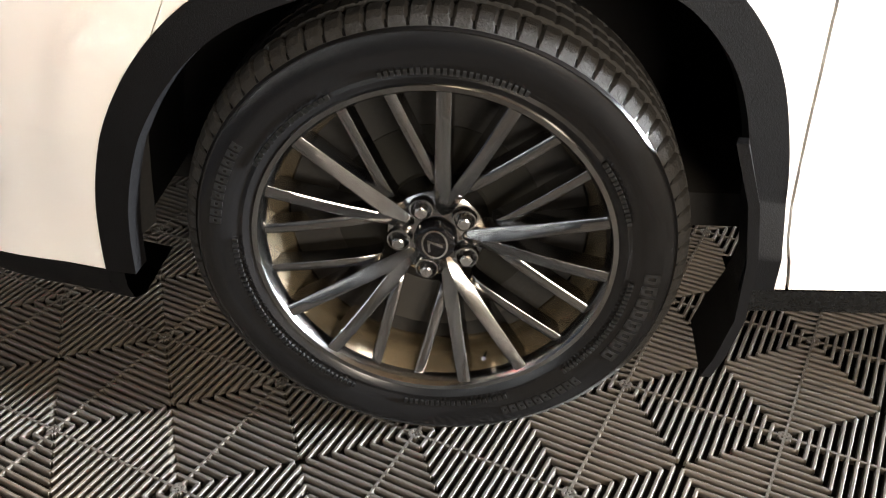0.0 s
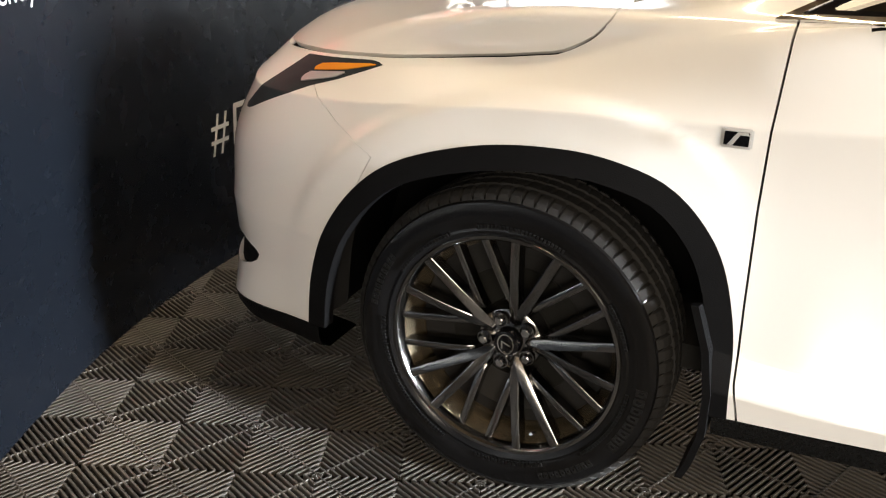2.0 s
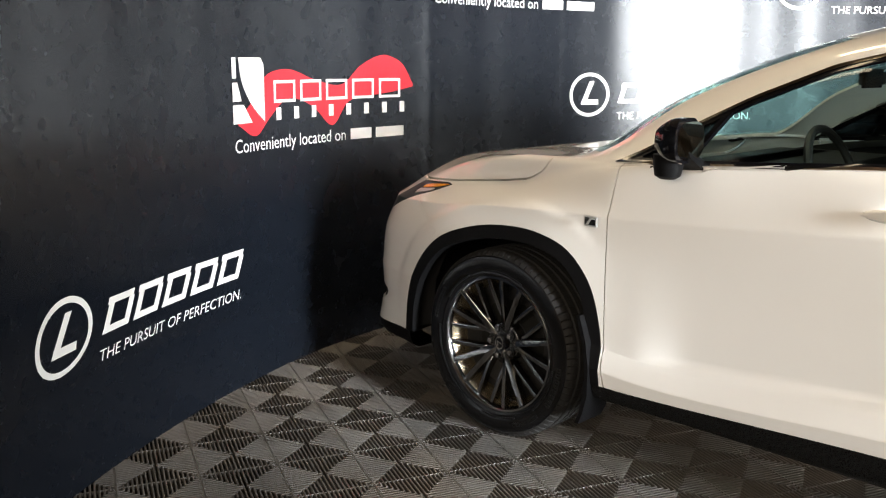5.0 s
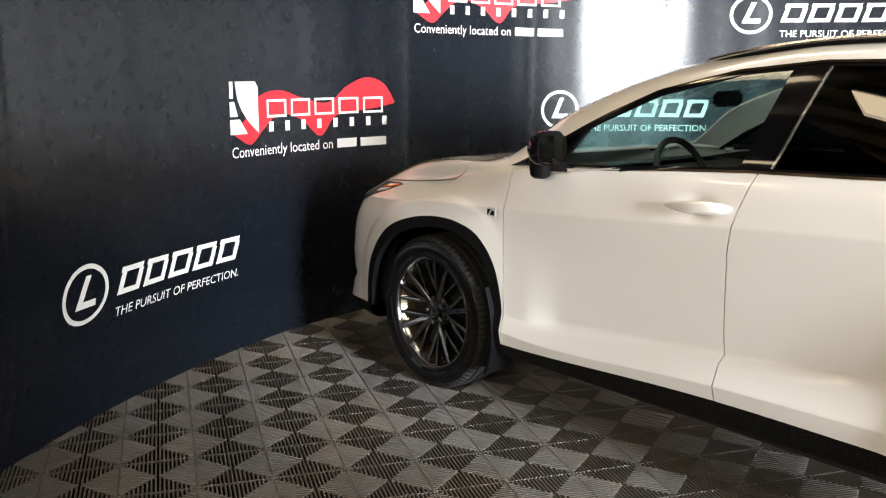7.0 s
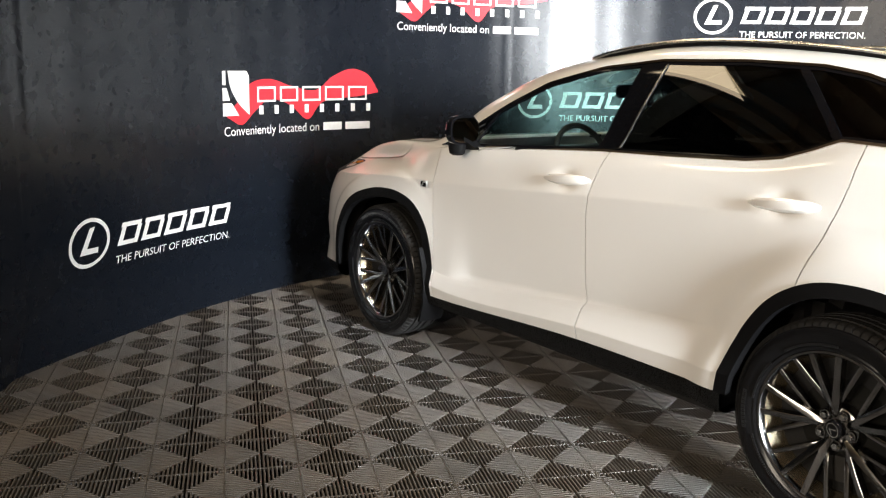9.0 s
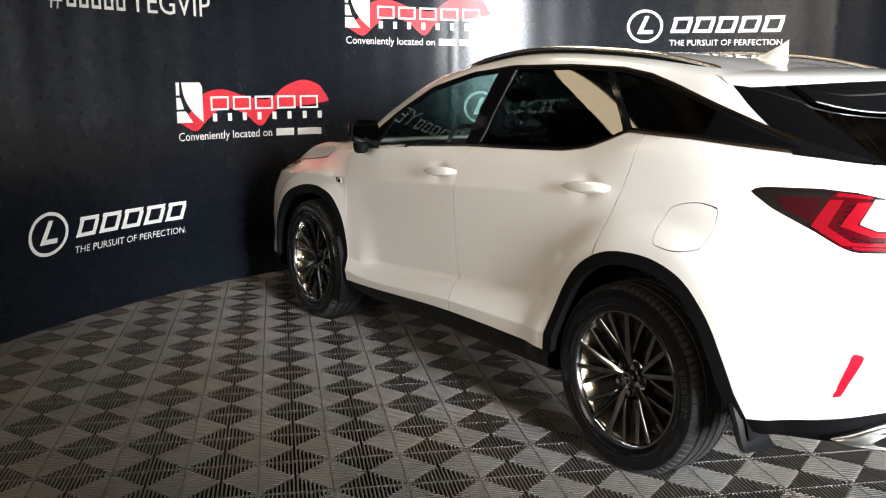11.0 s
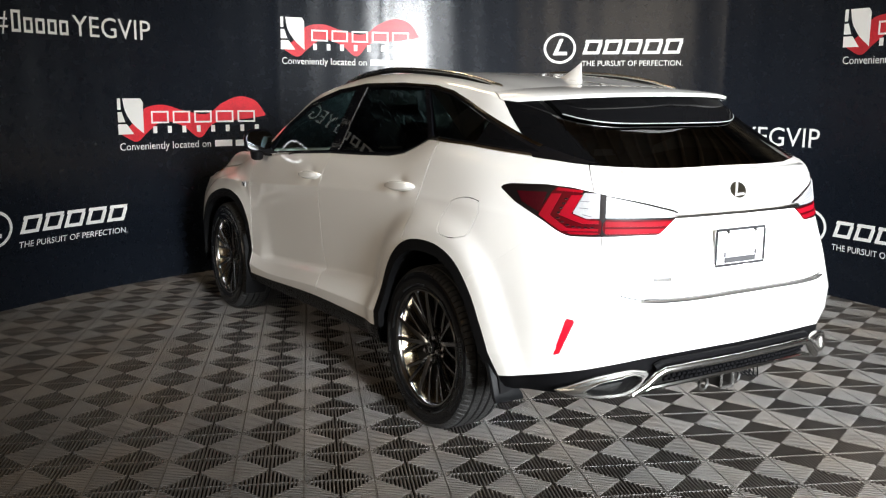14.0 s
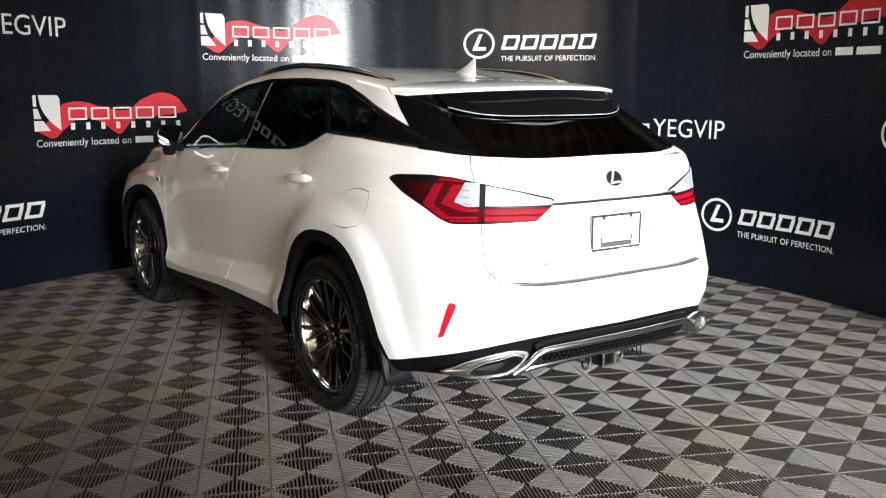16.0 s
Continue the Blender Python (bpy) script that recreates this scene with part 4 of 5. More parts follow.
def smooth_glass(polys):
    """The panes on one even curve, so that they mirror cleanly."""
    ids = sorted({i for p in polys for i in p})
    a = np.array([STORE[i] for i in ids])
    x, z = a[:, 0] - 1.8, a[:, 2] - 1.4
    m = np.stack([np.ones_like(x), x, z, x * x, x * z, z * z, x**3, x * x * z], 1)
    c = np.linalg.lstsq(m, a[:, 1], rcond=None)[0]

    dx = c[1] + 2 * c[3] * x + c[4] * z + 3 * c[6] * x * x + 2 * c[7] * x * z
    dz = c[2] + c[4] * x + 2 * c[5] * z + c[7] * x * x
    new_ids = {}
    for k, i in enumerate(ids):
        n = np.array([-dx[k], 1.0, -dz[k]])
        n /= np.linalg.norm(n)
        STORE.append([a[k, 0], float(min(m[k] @ c, a[k, 1] + 0.004)), a[k, 2], *n.tolist(), a[k, 6], a[k, 7]])
        new_ids[i] = len(STORE) - 1
    return [tuple(new_ids[i] for i in p) for p in polys]


groups = []
for g in (corner, first, second, third):
    groups += g
evened = smooth_glass(groups)
at_i = np.cumsum([0, len(corner), len(first), len(second), len(third)])
corner, first, second, third = (evened[at_i[k]:at_i[k + 1]] for k in range(4))
for polys, mat, what in ((corner, GLASS_DARK, "small dark corner pane"), (first, GLASS_FRONT, "lightly tinted front door glass"), (second, GLASS_DARK, "dark privacy glass"), (third, GLASS_DARK, "dark quarter glass")):
    for ob in panel("window", polys, mat, what, lift=-0.004, flange=0):
        ob.visible_shadow = False

# windscreen, rear screen and roof
screen, upper = cut(upper, lambda a: np.minimum(3.55 - a[:, 6], np.minimum(a[:, 7] - 6.06, 7.93 - a[:, 7]) * 0.25))
for ob in panel("windshield", screen, GLASS_FRONT, "lightly tinted windscreen", merged=True, lift=-0.002, flange=0):
    ob.visible_shadow = False
back, upper = cut(upper, lambda a: np.minimum(Dg(a) - np.interp(Z(a), [1.275, 1.36, 1.458, 1.524, 1.57], [2.76, 2.55, 2.43, 2.365, 2.33]), np.minimum(X(a) - 2.9, (7.9 - a[:, 7]) * 0.2)))
rim_black, pane = cut(back, lambda a: H(a) - 0.575 - 0.12 * (1.5 - Z(a)))


def even_screen(polys):
    """The rear screen on one even curve."""
    ids = sorted({i for p in polys for i in p})
    a = np.array([STORE[i] for i in ids])
    h, z = a[:, 1], a[:, 2] - 1.4
    m = np.stack([np.ones_like(h), z, z * z, h * h, h * h * z, h**4], 1)
    c = np.linalg.lstsq(m, a[:, 0], rcond=None)[0]
    dh = 2 * c[3] * h + 2 * c[4] * h * z + 4 * c[5] * h**3
    dz = c[1] + 2 * c[2] * z + c[4] * h * h
    new_ids = {}
    for k, i in enumerate(ids):
        n = np.array([1.0, -dh[k], -dz[k]])
        n /= np.linalg.norm(n)
        STORE.append([float(min(m[k] @ c, a[k, 0] + 0.004)), a[k, 1], a[k, 2], *n.tolist(), a[k, 6], a[k, 7]])
        new_ids[i] = len(STORE) - 1
    return [tuple(new_ids[i] for i in p) for p in polys]


pane = even_screen(pane)
for ob in panel("rear_window", pane, GLASS_DARK, "dark privacy rear screen", merged=True, lift=-0.002, flange=0):
    ob.visible_shadow = False
panel("screen_surround", rim_black, SPOILER_BLACK, "gloss black screen edge", flange=0.012, lift=0.001)
panel("roof", upper, PAINT, "painted roof with its pillars", merged=True)

# dark inner structure behind the joints
core = [p for p in ALL if STORE[p[2]][7] <= 4.9 and STORE[p[0]][7] < 5]
for outline in (ARCH_FRONT, ARCH_REAR):
    _, core = cut(core, area(outline))
panel("inner_structure", core, DARK, "dark inner structure", merged=True, lift=-0.02, flange=0.12)

# ---- lower black skirts ----
skirt_start = len(STORE)
KEEP = [(0.0, 0.0), (0.35, 0.004), (0.75, 0.02), (1.0, 0.06), (1.02, 0.20)]
for i in range(NU):
    x, h, z = GRID[i, 0]
    nx, nh = NORM[i, 0, 0], NORM[i, 0, 1]
    k = max(math.hypot(nx, nh), 1e-6)
    nx, nh = nx / k, nh / k
    zb = float(np.interp(US[i], [0, 3, 5, 7, 8.6, 9.4, 10, 10.6, 12], [0.235, 0.25, 0.275, 0.30, 0.30, 0.36, 0.375, 0.425, 0.43]))
    if x > 3.2:
        zb = max(zb, float(np.interp(x, [3.2, 3.40, 3.55, 3.7], [0.335, 0.352, 0.372, 0.385])))
    for t, inset in KEEP:
        STORE.append([x - inset * nx, max(h - inset * nh, 0), z - 0.003 + (zb - z) * t, nx, nh, -0.15 - 0.5 * t * t, US[i], -1.0])
KN = len(KEEP)
skirt = [(skirt_start + i * KN + j, skirt_start + i * KN + j + 1, skirt_start + (i + 1) * KN + j + 1, skirt_start + (i + 1) * KN + j) for i in range(NU - 1) for j in range(KN - 1)]
for outline in (ARCH_FRONT, ARCH_REAR):
    _, skirt = cut(skirt, area(outline, grow=-0.03))
chin, rest_s = cut(skirt, lambda a: 0.0 - X(a))
sill, valance = cut(rest_s, lambda a: 2.8 - X(a))
panel("lower_lip", chin, CLAD, "black front lip", merged=True, flange=0)
panel("rocker_trim", sill, ROCKER, "matte black sill trim", flange=0)
panel("rear_valance", valance, DEEP, "black lower rear valance", merged=True, flange=0)
Build().box((1.15, 0, 0.29), (3.9, 0.98, 0.10), 0.03).box((1.42, 0, 0.285), (1.70, 1.62, 0.10), 0.03).box((1.3, 0, 0.24), (3.4, 0.5, 0.06), 0.02).done("underbody", DARK, car, "dark underbody")

# wheel housings
for outline in (ARCH_FRONT, ARCH_REAR):
    for s in (-1, 1):
        o = [(x, z) for x, z in outline if z > 0.29]
        b = Build()
        b.loft([[(x, s * 0.925, z) for x, z in o], [(x, s * 0.80, z + 0.012) for x, z in o], [(x, s * 0.50, z + 0.012) for x, z in o]], closed=False, caps=False)
        b.add([(x, s * 0.50, z + 0.012) for x, z in o], [tuple(range(len(o)))])
        b.done("wheel_housing", CLAD, car, "black wheel housing liner")

# ---- wheels ----
TYRE_R = 0.383


def spoke(edges, y0, y1, depth, ridge, side=1):
    """A flat-faced alloy arm out along z: (radius, inner edge, outer edge) stations, its face rising from y0 to y1."""
    E = curve_through(edges, 5)
    r_first, r_last = E[0][0], E[-1][0]
    rings = []
    for r, inner, outer in E:
        t = (r - r_first) / (r_last - r_first)
        yf = y0 + (y1 - y0) * t**0.55
        fall = ridge * (1 - t) + 0.0008
        w = outer - inner
        c = min(0.0022, 0.14 * w)
        ring = [(inner, yf + 0.0012 * (inner > 0.001)), (inner + c * (inner > 0.001), yf), (outer - c, yf + fall), (outer, yf + fall + 0.0016), (outer + 0.003, yf + depth), (max(inner - 0.003, 0.0), yf + depth)]
        rings.append([(side * a, y, r) for a, y in (ring if side > 0 else ring[::-1])])
    return Build().loft(rings)


def wheel_parts():
    lip = Build().turn([(0.277, -0.098), (0.278, -0.108), (0.2745, -0.1125), (0.267, -0.112), (0.262, -0.105), (0.258, -0.088), (0.260, -0.06)], 96)
    wheel = lip.done("wheel", RIM, None, "", smooth=True)
    wheel["label"] = "dark graphite twenty-inch alloy wheel with paired spokes"
    kids = []

    def kid(b, name, mat, label="", smooth=True, turn_by=0.0):
        ob = b.done(name, mat, None, label, smooth)
        ob.parent = wheel
        ob.matrix_basis = Matrix.Rotation(turn_by, 4, "Y")
        kids.append(ob)
        return ob

    def again(ob, turn_by):
        c = ob.copy()
        scene.collection.objects.link(c)
        c.parent = wheel
        c.matrix_basis = Matrix.Rotation(turn_by, 4, "Y")

    kid(Build().turn([(0.258, -0.088), (0.248, -0.06), (0.238, -0.035), (0.234, 0.02), (0.234, 0.07), (0.252, 0.09), (0.27, 0.10)], 72), "barrel", BARREL, "bright inner barrel")
    half = [(0.268, -0.104), (0.278, -0.1115), (0.288, -0.1165), (0.294, -0.1148), (0.306, -0.1195), (0.325, -0.1225), (0.345, -0.1205), (0.352, -0.1185), (0.354, -0.1195), (0.360, -0.113), (0.366, -0.104)]
    kid(Build().turn(half, 96).turn([(r, -y) for r, y in half[::-1]], 96), "tyre", RUBBER, "glossy black tyre sidewall")
    # tread with four grooves and cut shoulder blocks
    rows = [(0.358, -0.1155), (0.370, -0.106), (0.3775, -0.094), (0.381, -0.078), (0.3715, -0.0755), (0.3715, -0.0665), (0.3825, -0.064), (TYRE_R, -0.028), (0.3730, -0.0255), (0.3730, -0.0165), (TYRE_R, -0.014), (TYRE_R, 0.014), (0.3730, 0.0165), (0.3730, 0.0255), (TYRE_R, 0.028), (0.3825, 0.064), (0.3715, 0.0665), (0.3715, 0.0755), (0.381, 0.078), (0.3775, 0.094), (0.370, 0.106), (0.358, 0.1155)]
    b, n, k = Build(), 480, len(rows)
    for i in range(n):
        for j, (r, y) in enumerate(rows):
            cutaway = 0.007 if i % 6 == 0 and (1 <= j <= 3 or k - 4 <= j <= k - 2) else 0.0
            if i % 6 == 3 and 6 <= j <= 15 and j not in (8, 9, 12, 13):
                cutaway = 0.0022
            a = 2 * math.pi * (i + 1.6 * abs(y) / 0.1) / n
            b.v.append(((r - cutaway) * math.cos(a), y, (r - cutaway) * math.sin(a)))
    for i in range(n):
        for j in range(k - 1):
            p, q = i * k + j, ((i + 1) % n) * k + j
            b.f.append((p, p + 1, q + 1, q))
    kid(b, "tread", TREAD, "dusty grooved tread", smooth=False)
    # plain raised blocks where the sidewall carries writing
    def letters(a0, a1, count, r0, r1, fill=0.72):
        b = Build()
        for i in range(count):
            p0 = radians(a0 + (a1 - a0) * i / count)
            p1 = p0 + radians(a1 - a0) / count * fill
            for pa, pb, ra, rb in ((p0, p1, r0, r0 + 0.006), (p0, p1, r1 - 0.006, r1), (p0, p0 + (p1 - p0) * 0.28, r0, r1), (p1 - (p1 - p0) * 0.28, p1, r0, r1)):
                pts = [(ra * math.cos(pa), ra * math.sin(pa)), (rb * math.cos(pa), rb * math.sin(pa)), (rb * math.cos(pb), rb * math.sin(pb)), (ra * math.cos(pb), ra * math.sin(pb))]
                b.extrude([(x, -0.1185, z) for x, z in pts], (0, -0.0048, 0))
        return b

    kid(letters(84, 52, 8, 0.315, 0.339), "sidewall_block", LETTER, "raised dark blocks of sidewall lettering", False)
    kid(letters(42, 16, 10, 0.318, 0.335), "sidewall_block", LETTER, "raised dark blocks of sidewall lettering", False)
    kid(letters(258, 232, 10, 0.318, 0.335), "sidewall_block", LETTER, "raised dark blocks of sidewall lettering", False)
    kid(letters(122, 100, 14, 0.289, 0.294), "sidewall_block", LETTER, "fine raised marks", False)
    kid(letters(236, 204, 18, 0.289, 0.294), "sidewall_block", LETTER, "fine raised marks", False)
    for a0, a1, count in ((80, 40, 26), (20, -14, 20), (-30, -75, 28), (190, 150, 24), (290, 262, 16)):
        kid(letters(a0, a1, count, 0.2965, 0.3005, 0.55), "sidewall_mark", LETTER, "row of fine raised marks", False)
    # five forks, each a web that splits into two arms, and five pairs of slim arms set back between them
    fork = [(0.036, 0.0, 0.013), (0.055, 0.0, 0.0145), (0.074, 0.0, 0.0185), (0.094, 0.0, 0.0245), (0.112, 0.0035, 0.0285), (0.150, 0.0135, 0.0365), (0.205, 0.0265, 0.0487), (0.2665, 0.0405, 0.0620)]
    slim = [(0.088, 0.0300, 0.0480), (0.130, 0.0295, 0.0465), (0.190, 0.0290, 0.0455), (0.259, 0.0285, 0.0450)]
    a = kid(spoke(fork, -0.055, -0.1090, 0.034, 0.005), "spoke", RIM, "", True)
    c = kid(spoke(fork, -0.055, -0.1090, 0.034, 0.005, -1), "spoke", RIM, "", True)
    d = kid(spoke(slim, -0.060, -0.0930, 0.028, 0.001), "spoke", RIM, "", True)
    e = kid(spoke(slim, -0.060, -0.0930, 0.028, 0.001, -1), "spoke", RIM, "", True)
    for ob, base in ((a, 0.0), (c, 0.0), (d, 36.0), (e, 36.0)):
        ob.matrix_basis = Matrix.Rotation(radians(base), 4, "Y")
        for i in range(1, 5):
            again(ob, radians(base + 72 * i))
    kid(Build().turn([(0.0, -0.060), (0.062, -0.060), (0.076, -0.052), (0.082, -0.030), (0.082, 0.0)], 48), "hub", RIM, "dark hub face")
    kid(Build().turn([(0.0, -0.0835), (0.024, -0.0835), (0.0305, -0.081), (0.033, -0.076), (0.034, -0.066)], 40), "centre_cap", GLOSS_BLACK, "gloss black centre cap")
    ringlet = Build()
    pts = []
    for i in range(36):
        t = 2 * math.pi * i / 36
        pts.append([(0.026 * math.cos(t), -0.0838, 0.0205 * math.sin(t)), (0.026 * math.cos(t), -0.0852, 0.0205 * math.sin(t)), (0.0228 * math.cos(t), -0.0852, 0.0175 * math.sin(t)), (0.0228 * math.cos(t), -0.0838, 0.0175 * math.sin(t))])
    ringlet.loft(pts + [pts[0]], caps=False)
    ringlet.extrude([(-0.009, -0.0838, -0.011), (0.014, -0.0838, -0.011), (0.012, -0.0838, -0.007), (-0.003, -0.0838, -0.007), (0.006, -0.0838, 0.012), (0.001, -0.0838, 0.012)], (0, -0.0014, 0))
    kid(ringlet, "cap_mark", CHROME, "chrome oval mark", False)
    nut = Build().loft([[(0.0105 * math.cos(math.pi / 3 * i) + q, y, 0.0105 * math.sin(math.pi / 3 * i) + 0.0571) for i in range(6)] for y, q in ((-0.060, 0), (-0.080, 0))])
    nut.loft([[(0.0078 * math.cos(math.pi / 6 * i), y, 0.0078 * math.sin(math.pi / 6 * i) + 0.0571) for i in range(12)] for y in (-0.080, -0.084)])
    pocket = Build()
    prof = [(0.0150, -0.062), (0.0160, -0.071), (0.0185, -0.0705), (0.0195, -0.062)]
    rings = []
    for i in range(24):
        t = 2 * math.pi * i / 24
        rings.append([(r * math.cos(t), y, r * math.sin(t) + 0.0571) for r, y in prof])
    pocket.loft(rings + [rings[0]], closed=False, caps=False)
    nn = kid(nut, "lug_nut", NUT, "steel lug nut", False)
    pp = kid(pocket, "nut_seat", RIM, "", True)
    for ob in (nn, pp):
        ob.matrix_basis = Matrix.Rotation(radians(36), 4, "Y")
        for i in range(1, 5):
            again(ob, radians(36 + 72 * i))
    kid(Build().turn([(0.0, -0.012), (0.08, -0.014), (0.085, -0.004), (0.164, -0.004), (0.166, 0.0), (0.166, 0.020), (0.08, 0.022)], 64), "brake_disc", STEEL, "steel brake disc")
    # added dark disc closes off the barrel in place of its unlit depth
    kid(Build().turn([(0.0, -0.001), (0.16, -0.001), (0.234, -0.018), (0.237, -0.012), (0.16, 0.008)], 64), "backing_plate", DARK, "dark disc standing in for the shade deep in the barrel")
    cal = Build()
    cal.loft([[(0.105 * math.cos(t), y, 0.105 * math.sin(t)) for t in [radians(q) for q in range(-32, 33, 8)]] + [(0.195 * math.cos(t), y, 0.195 * math.sin(t)) for t in [radians(q) for q in range(32, -33, -8)]] for y in (-0.032, 0.045)])
    kid(cal, "brake_caliper", CALIPER, "dark grey brake caliper", False)
    vb = Build().tube([(0.0, -0.075, -0.238), (0.0, -0.098, -0.228)], [0.005, 0.0038], 8)
    kid(vb, "valve", NUT, "tyre valve", True, radians(-107))
    return wheel


LETTER = material("sidewall_lettering", (0.007, 0.007, 0.0075), 0.45)
CALIPER = material("caliper_grey", (0.03, 0.029, 0.027), 0.5, metal=0.3, vary=0.2, scale=30)
wheel = wheel_parts()
# spoke angles: +y turn carries +z towards +x
WHEELS = [((0.0, -0.8175), 0, 87), ((2.79, -0.8175), 0, 62), ((0.0, 0.8175), 180, 20), ((2.79, 0.8175), 180, 40)]
for n, ((wx, wy), yaw, spin) in enumerate(WHEELS):
    m = Matrix.Translation((wx, wy, TYRE_R)) @ Matrix.Rotation(radians(yaw), 4, "Z") @ Matrix.Rotation(radians(spin), 4, "Y")
    w = wheel if n == 0 else copy_thing(wheel, m)
    w.matrix_basis = m
    w.parent = car
    w.matrix_parent_inverse = Matrix.Translation((-1.4, 0, 0))

# ---- mud flaps ----
for s in (-1, 1):
    rings = []
    for z, x, w in ((0.595, 0.415, 0.02), (0.50, 0.447, 0.035), (0.40, 0.462, 0.07), (0.30, 0.462, 0.13), (0.225, 0.444, 0.155), (0.185, 0.428, 0.145)):
        rings.append([(x - 0.010, s * 0.957, z), (x + 0.006, s * 0.957, z), (x + 0.010, s * (0.957 - w), z), (x - 0.004, s * (0.957 - w), z)])
    Build().loft(rings).done("mud_flap", CLAD, car, "black mud flap", smooth=True)
    side = curve_through([(0.66, 3.228, 0.020), (0.56, 3.268, 0.028), (0.46, 3.315, 0.045), (0.39, 3.345, 0.085), (0.345, 3.362, 0.115), (0.315, 3.378, 0.130), (0.302, 3.390, 0.130)], 4)
    rings = []
    for z, x, w in side:
        out = s * (0.945 + 0.006 * max(0, (0.36 - z) / 0.08))
        rings.append([(x - 0.014, out, z), (x - 0.004, out + s * 0.004, z), (x + 0.010, out, z), (x + 0.026, out - s * w * 0.5, z + 0.004), (x + 0.030, out - s * w, z + 0.008), (x + 0.014, out - s * w, z + 0.004), (x - 0.004, out - s * w * 0.5, z)])
    Build().loft(rings).done("mud_flap", FLAP_RUBBER, car, "semi-gloss black mud flap with a curved foot", smooth=True)

# ---- tail details ----


REAR = [i for i in range(NU) if US[i] >= 9.5][::-1]


def tail_x(h, z=0.42):
    """The tail's x at a half width and height."""
    at = [[np.interp(z, GRID[i, :60, 2], GRID[i, :60, k]) for k in (1, 0)] for i in REAR]
    return float(np.interp(h, [a[0] for a in at], [a[1] for a in at]))


# exhaust finishers
PLAN = curve_through([(3.42, 0.905), (3.56, 0.862), (3.69, 0.775), (3.77, 0.655), (3.815, 0.50)], 8)
AWAY = np.gradient(PLAN, axis=0)
AWAY = np.stack([-AWAY[:, 1], AWAY[:, 0]], 1) / np.linalg.norm(AWAY, axis=1)[:, None]
OUT = loop([(0.37, 0.4125), (0.46, 0.438), (0.58, 0.468), (0.70, 0.486), (0.93, 0.499), (0.985, 0.489), (0.91, 0.432), (0.85, 0.407), (0.76, 0.397), (0.50, 0.3985)], 4)
INN = loop([(0.575, 0.4165), (0.615, 0.436), (0.69, 0.4585), (0.76, 0.4665), (0.905, 0.4765), (0.922, 0.470), (0.85, 0.430), (0.79, 0.4175), (0.70, 0.4125), (0.60, 0.4115)], 4)
for s in (-1, 1):

    def at_plan(t, z, push):
        k = t * (len(PLAN) - 1)
        x, h = np.interp(k, range(len(PLAN)), PLAN[:, 0]), np.interp(k, range(len(PLAN)), PLAN[:, 1])
        nx, nh = np.interp(k, range(len(PLAN)), AWAY[:, 0]), np.interp(k, range(len(PLAN)), AWAY[:, 1])
        return (x + push * nx, s * (h + push * nh), z)

    rings = [[at_plan(t, z, 0.0) for t, z in OUT], [at_plan(t, z, 0.018) for t, z in OUT]]
    for k, push in ((0.10, 0.028), (0.20, 0.031), (0.62, 0.031), (0.78, 0.036), (0.90, 0.036), (1.0, 0.026), (1.0, 0.005), (1.0, -0.05)):
        rings.append([at_plan(t, z, push) for t, z in OUT * (1 - k) + INN * k])
    Build().loft(rings, caps=False).done("exhaust_finisher", POLISHED, car, "brushed chrome exhaust finisher", smooth=True)
    # dark sheet closes the hole; its colour stands for the shade inside
    Build().add([at_plan(t, z, -0.045) for t, z in INN], [tuple(range(len(INN)))]).done("exhaust_outlet", DARK, car, "dark sheet standing in for the shade inside the exhaust")


def bar_x(pts, push):
    return [(tail_x(abs(h), z) + push, h, z) for h, z in pts]


up = bar_x([(-0.588, 0.402), (-0.53, 0.435), (-0.485, 0.475), (-0.45, 0.492), (-0.40, 0.497), (-0.2, 0.50), (0, 0.50), (0.2, 0.50), (0.40, 0.497), (0.45, 0.492), (0.485, 0.475), (0.53, 0.435), (0.588, 0.402)], 0.028)
Build().tube(up, 0.016, 12).done("diffuser_bar", POLISHED, car, "chrome lower diffuser bar", smooth=True)
Build().tube([(x - 0.014, y, z + 0.028) for x, y, z in up[2:-2]], 0.014, 8).done("diffuser_lip", DEEP, car, "gloss black strip above the bar", smooth=True)
low = bar_x([(-0.555, 0.397), (-0.50, 0.412), (-0.40, 0.424), (0, 0.43), (0.40, 0.424), (0.50, 0.412), (0.555, 0.397)], 0.0)
Build().tube(low, 0.011, 8).done("diffuser_bar", SATIN, car, "satin lower diffuser bar", smooth=True)
mesh = Build()
for i in range(34):
    h = -0.43 + i * 0.026
    for j in range(3):
        mesh.box((tail_x(abs(h)) + 0.006, h + 0.013 * (j % 2), 0.448 + j * 0.015), (0.012, 0.019, 0.010))
mesh.done("diffuser_mesh", DEEP, car, "black honeycomb mesh")
Build().box((3.74, 0, 0.46), (0.12, 0.92, 0.08)).done("diffuser_backing", DARK, car, "dark backing")
hitch = Build().tube([(3.66, -0.34, 0.372), (3.66, 0.36, 0.372)], 0.026, 10)
for c, sz in (((3.72, 0.02, 0.388), (0.13, 0.068, 0.008)), ((3.72, 0.02, 0.332), (0.13, 0.068, 0.008)), ((3.72, -0.012, 0.36), (0.13, 0.008, 0.062)), ((3.72, 0.052, 0.36), (0.13, 0.008, 0.062))):
    hitch.box(c, sz, 0.002)
for y in (-0.085, 0.125):
    loop_pts = [(3.745, y + 0.026 * math.cos(q * math.pi / 6), 0.352 + 0.032 * math.sin(q * math.pi / 6)) for q in range(13)]
    hitch.tube(loop_pts, 0.007, 6)
hitch.done("tow_hitch", HITCH, car, "black steel tow hitch below the bumper", smooth=True)
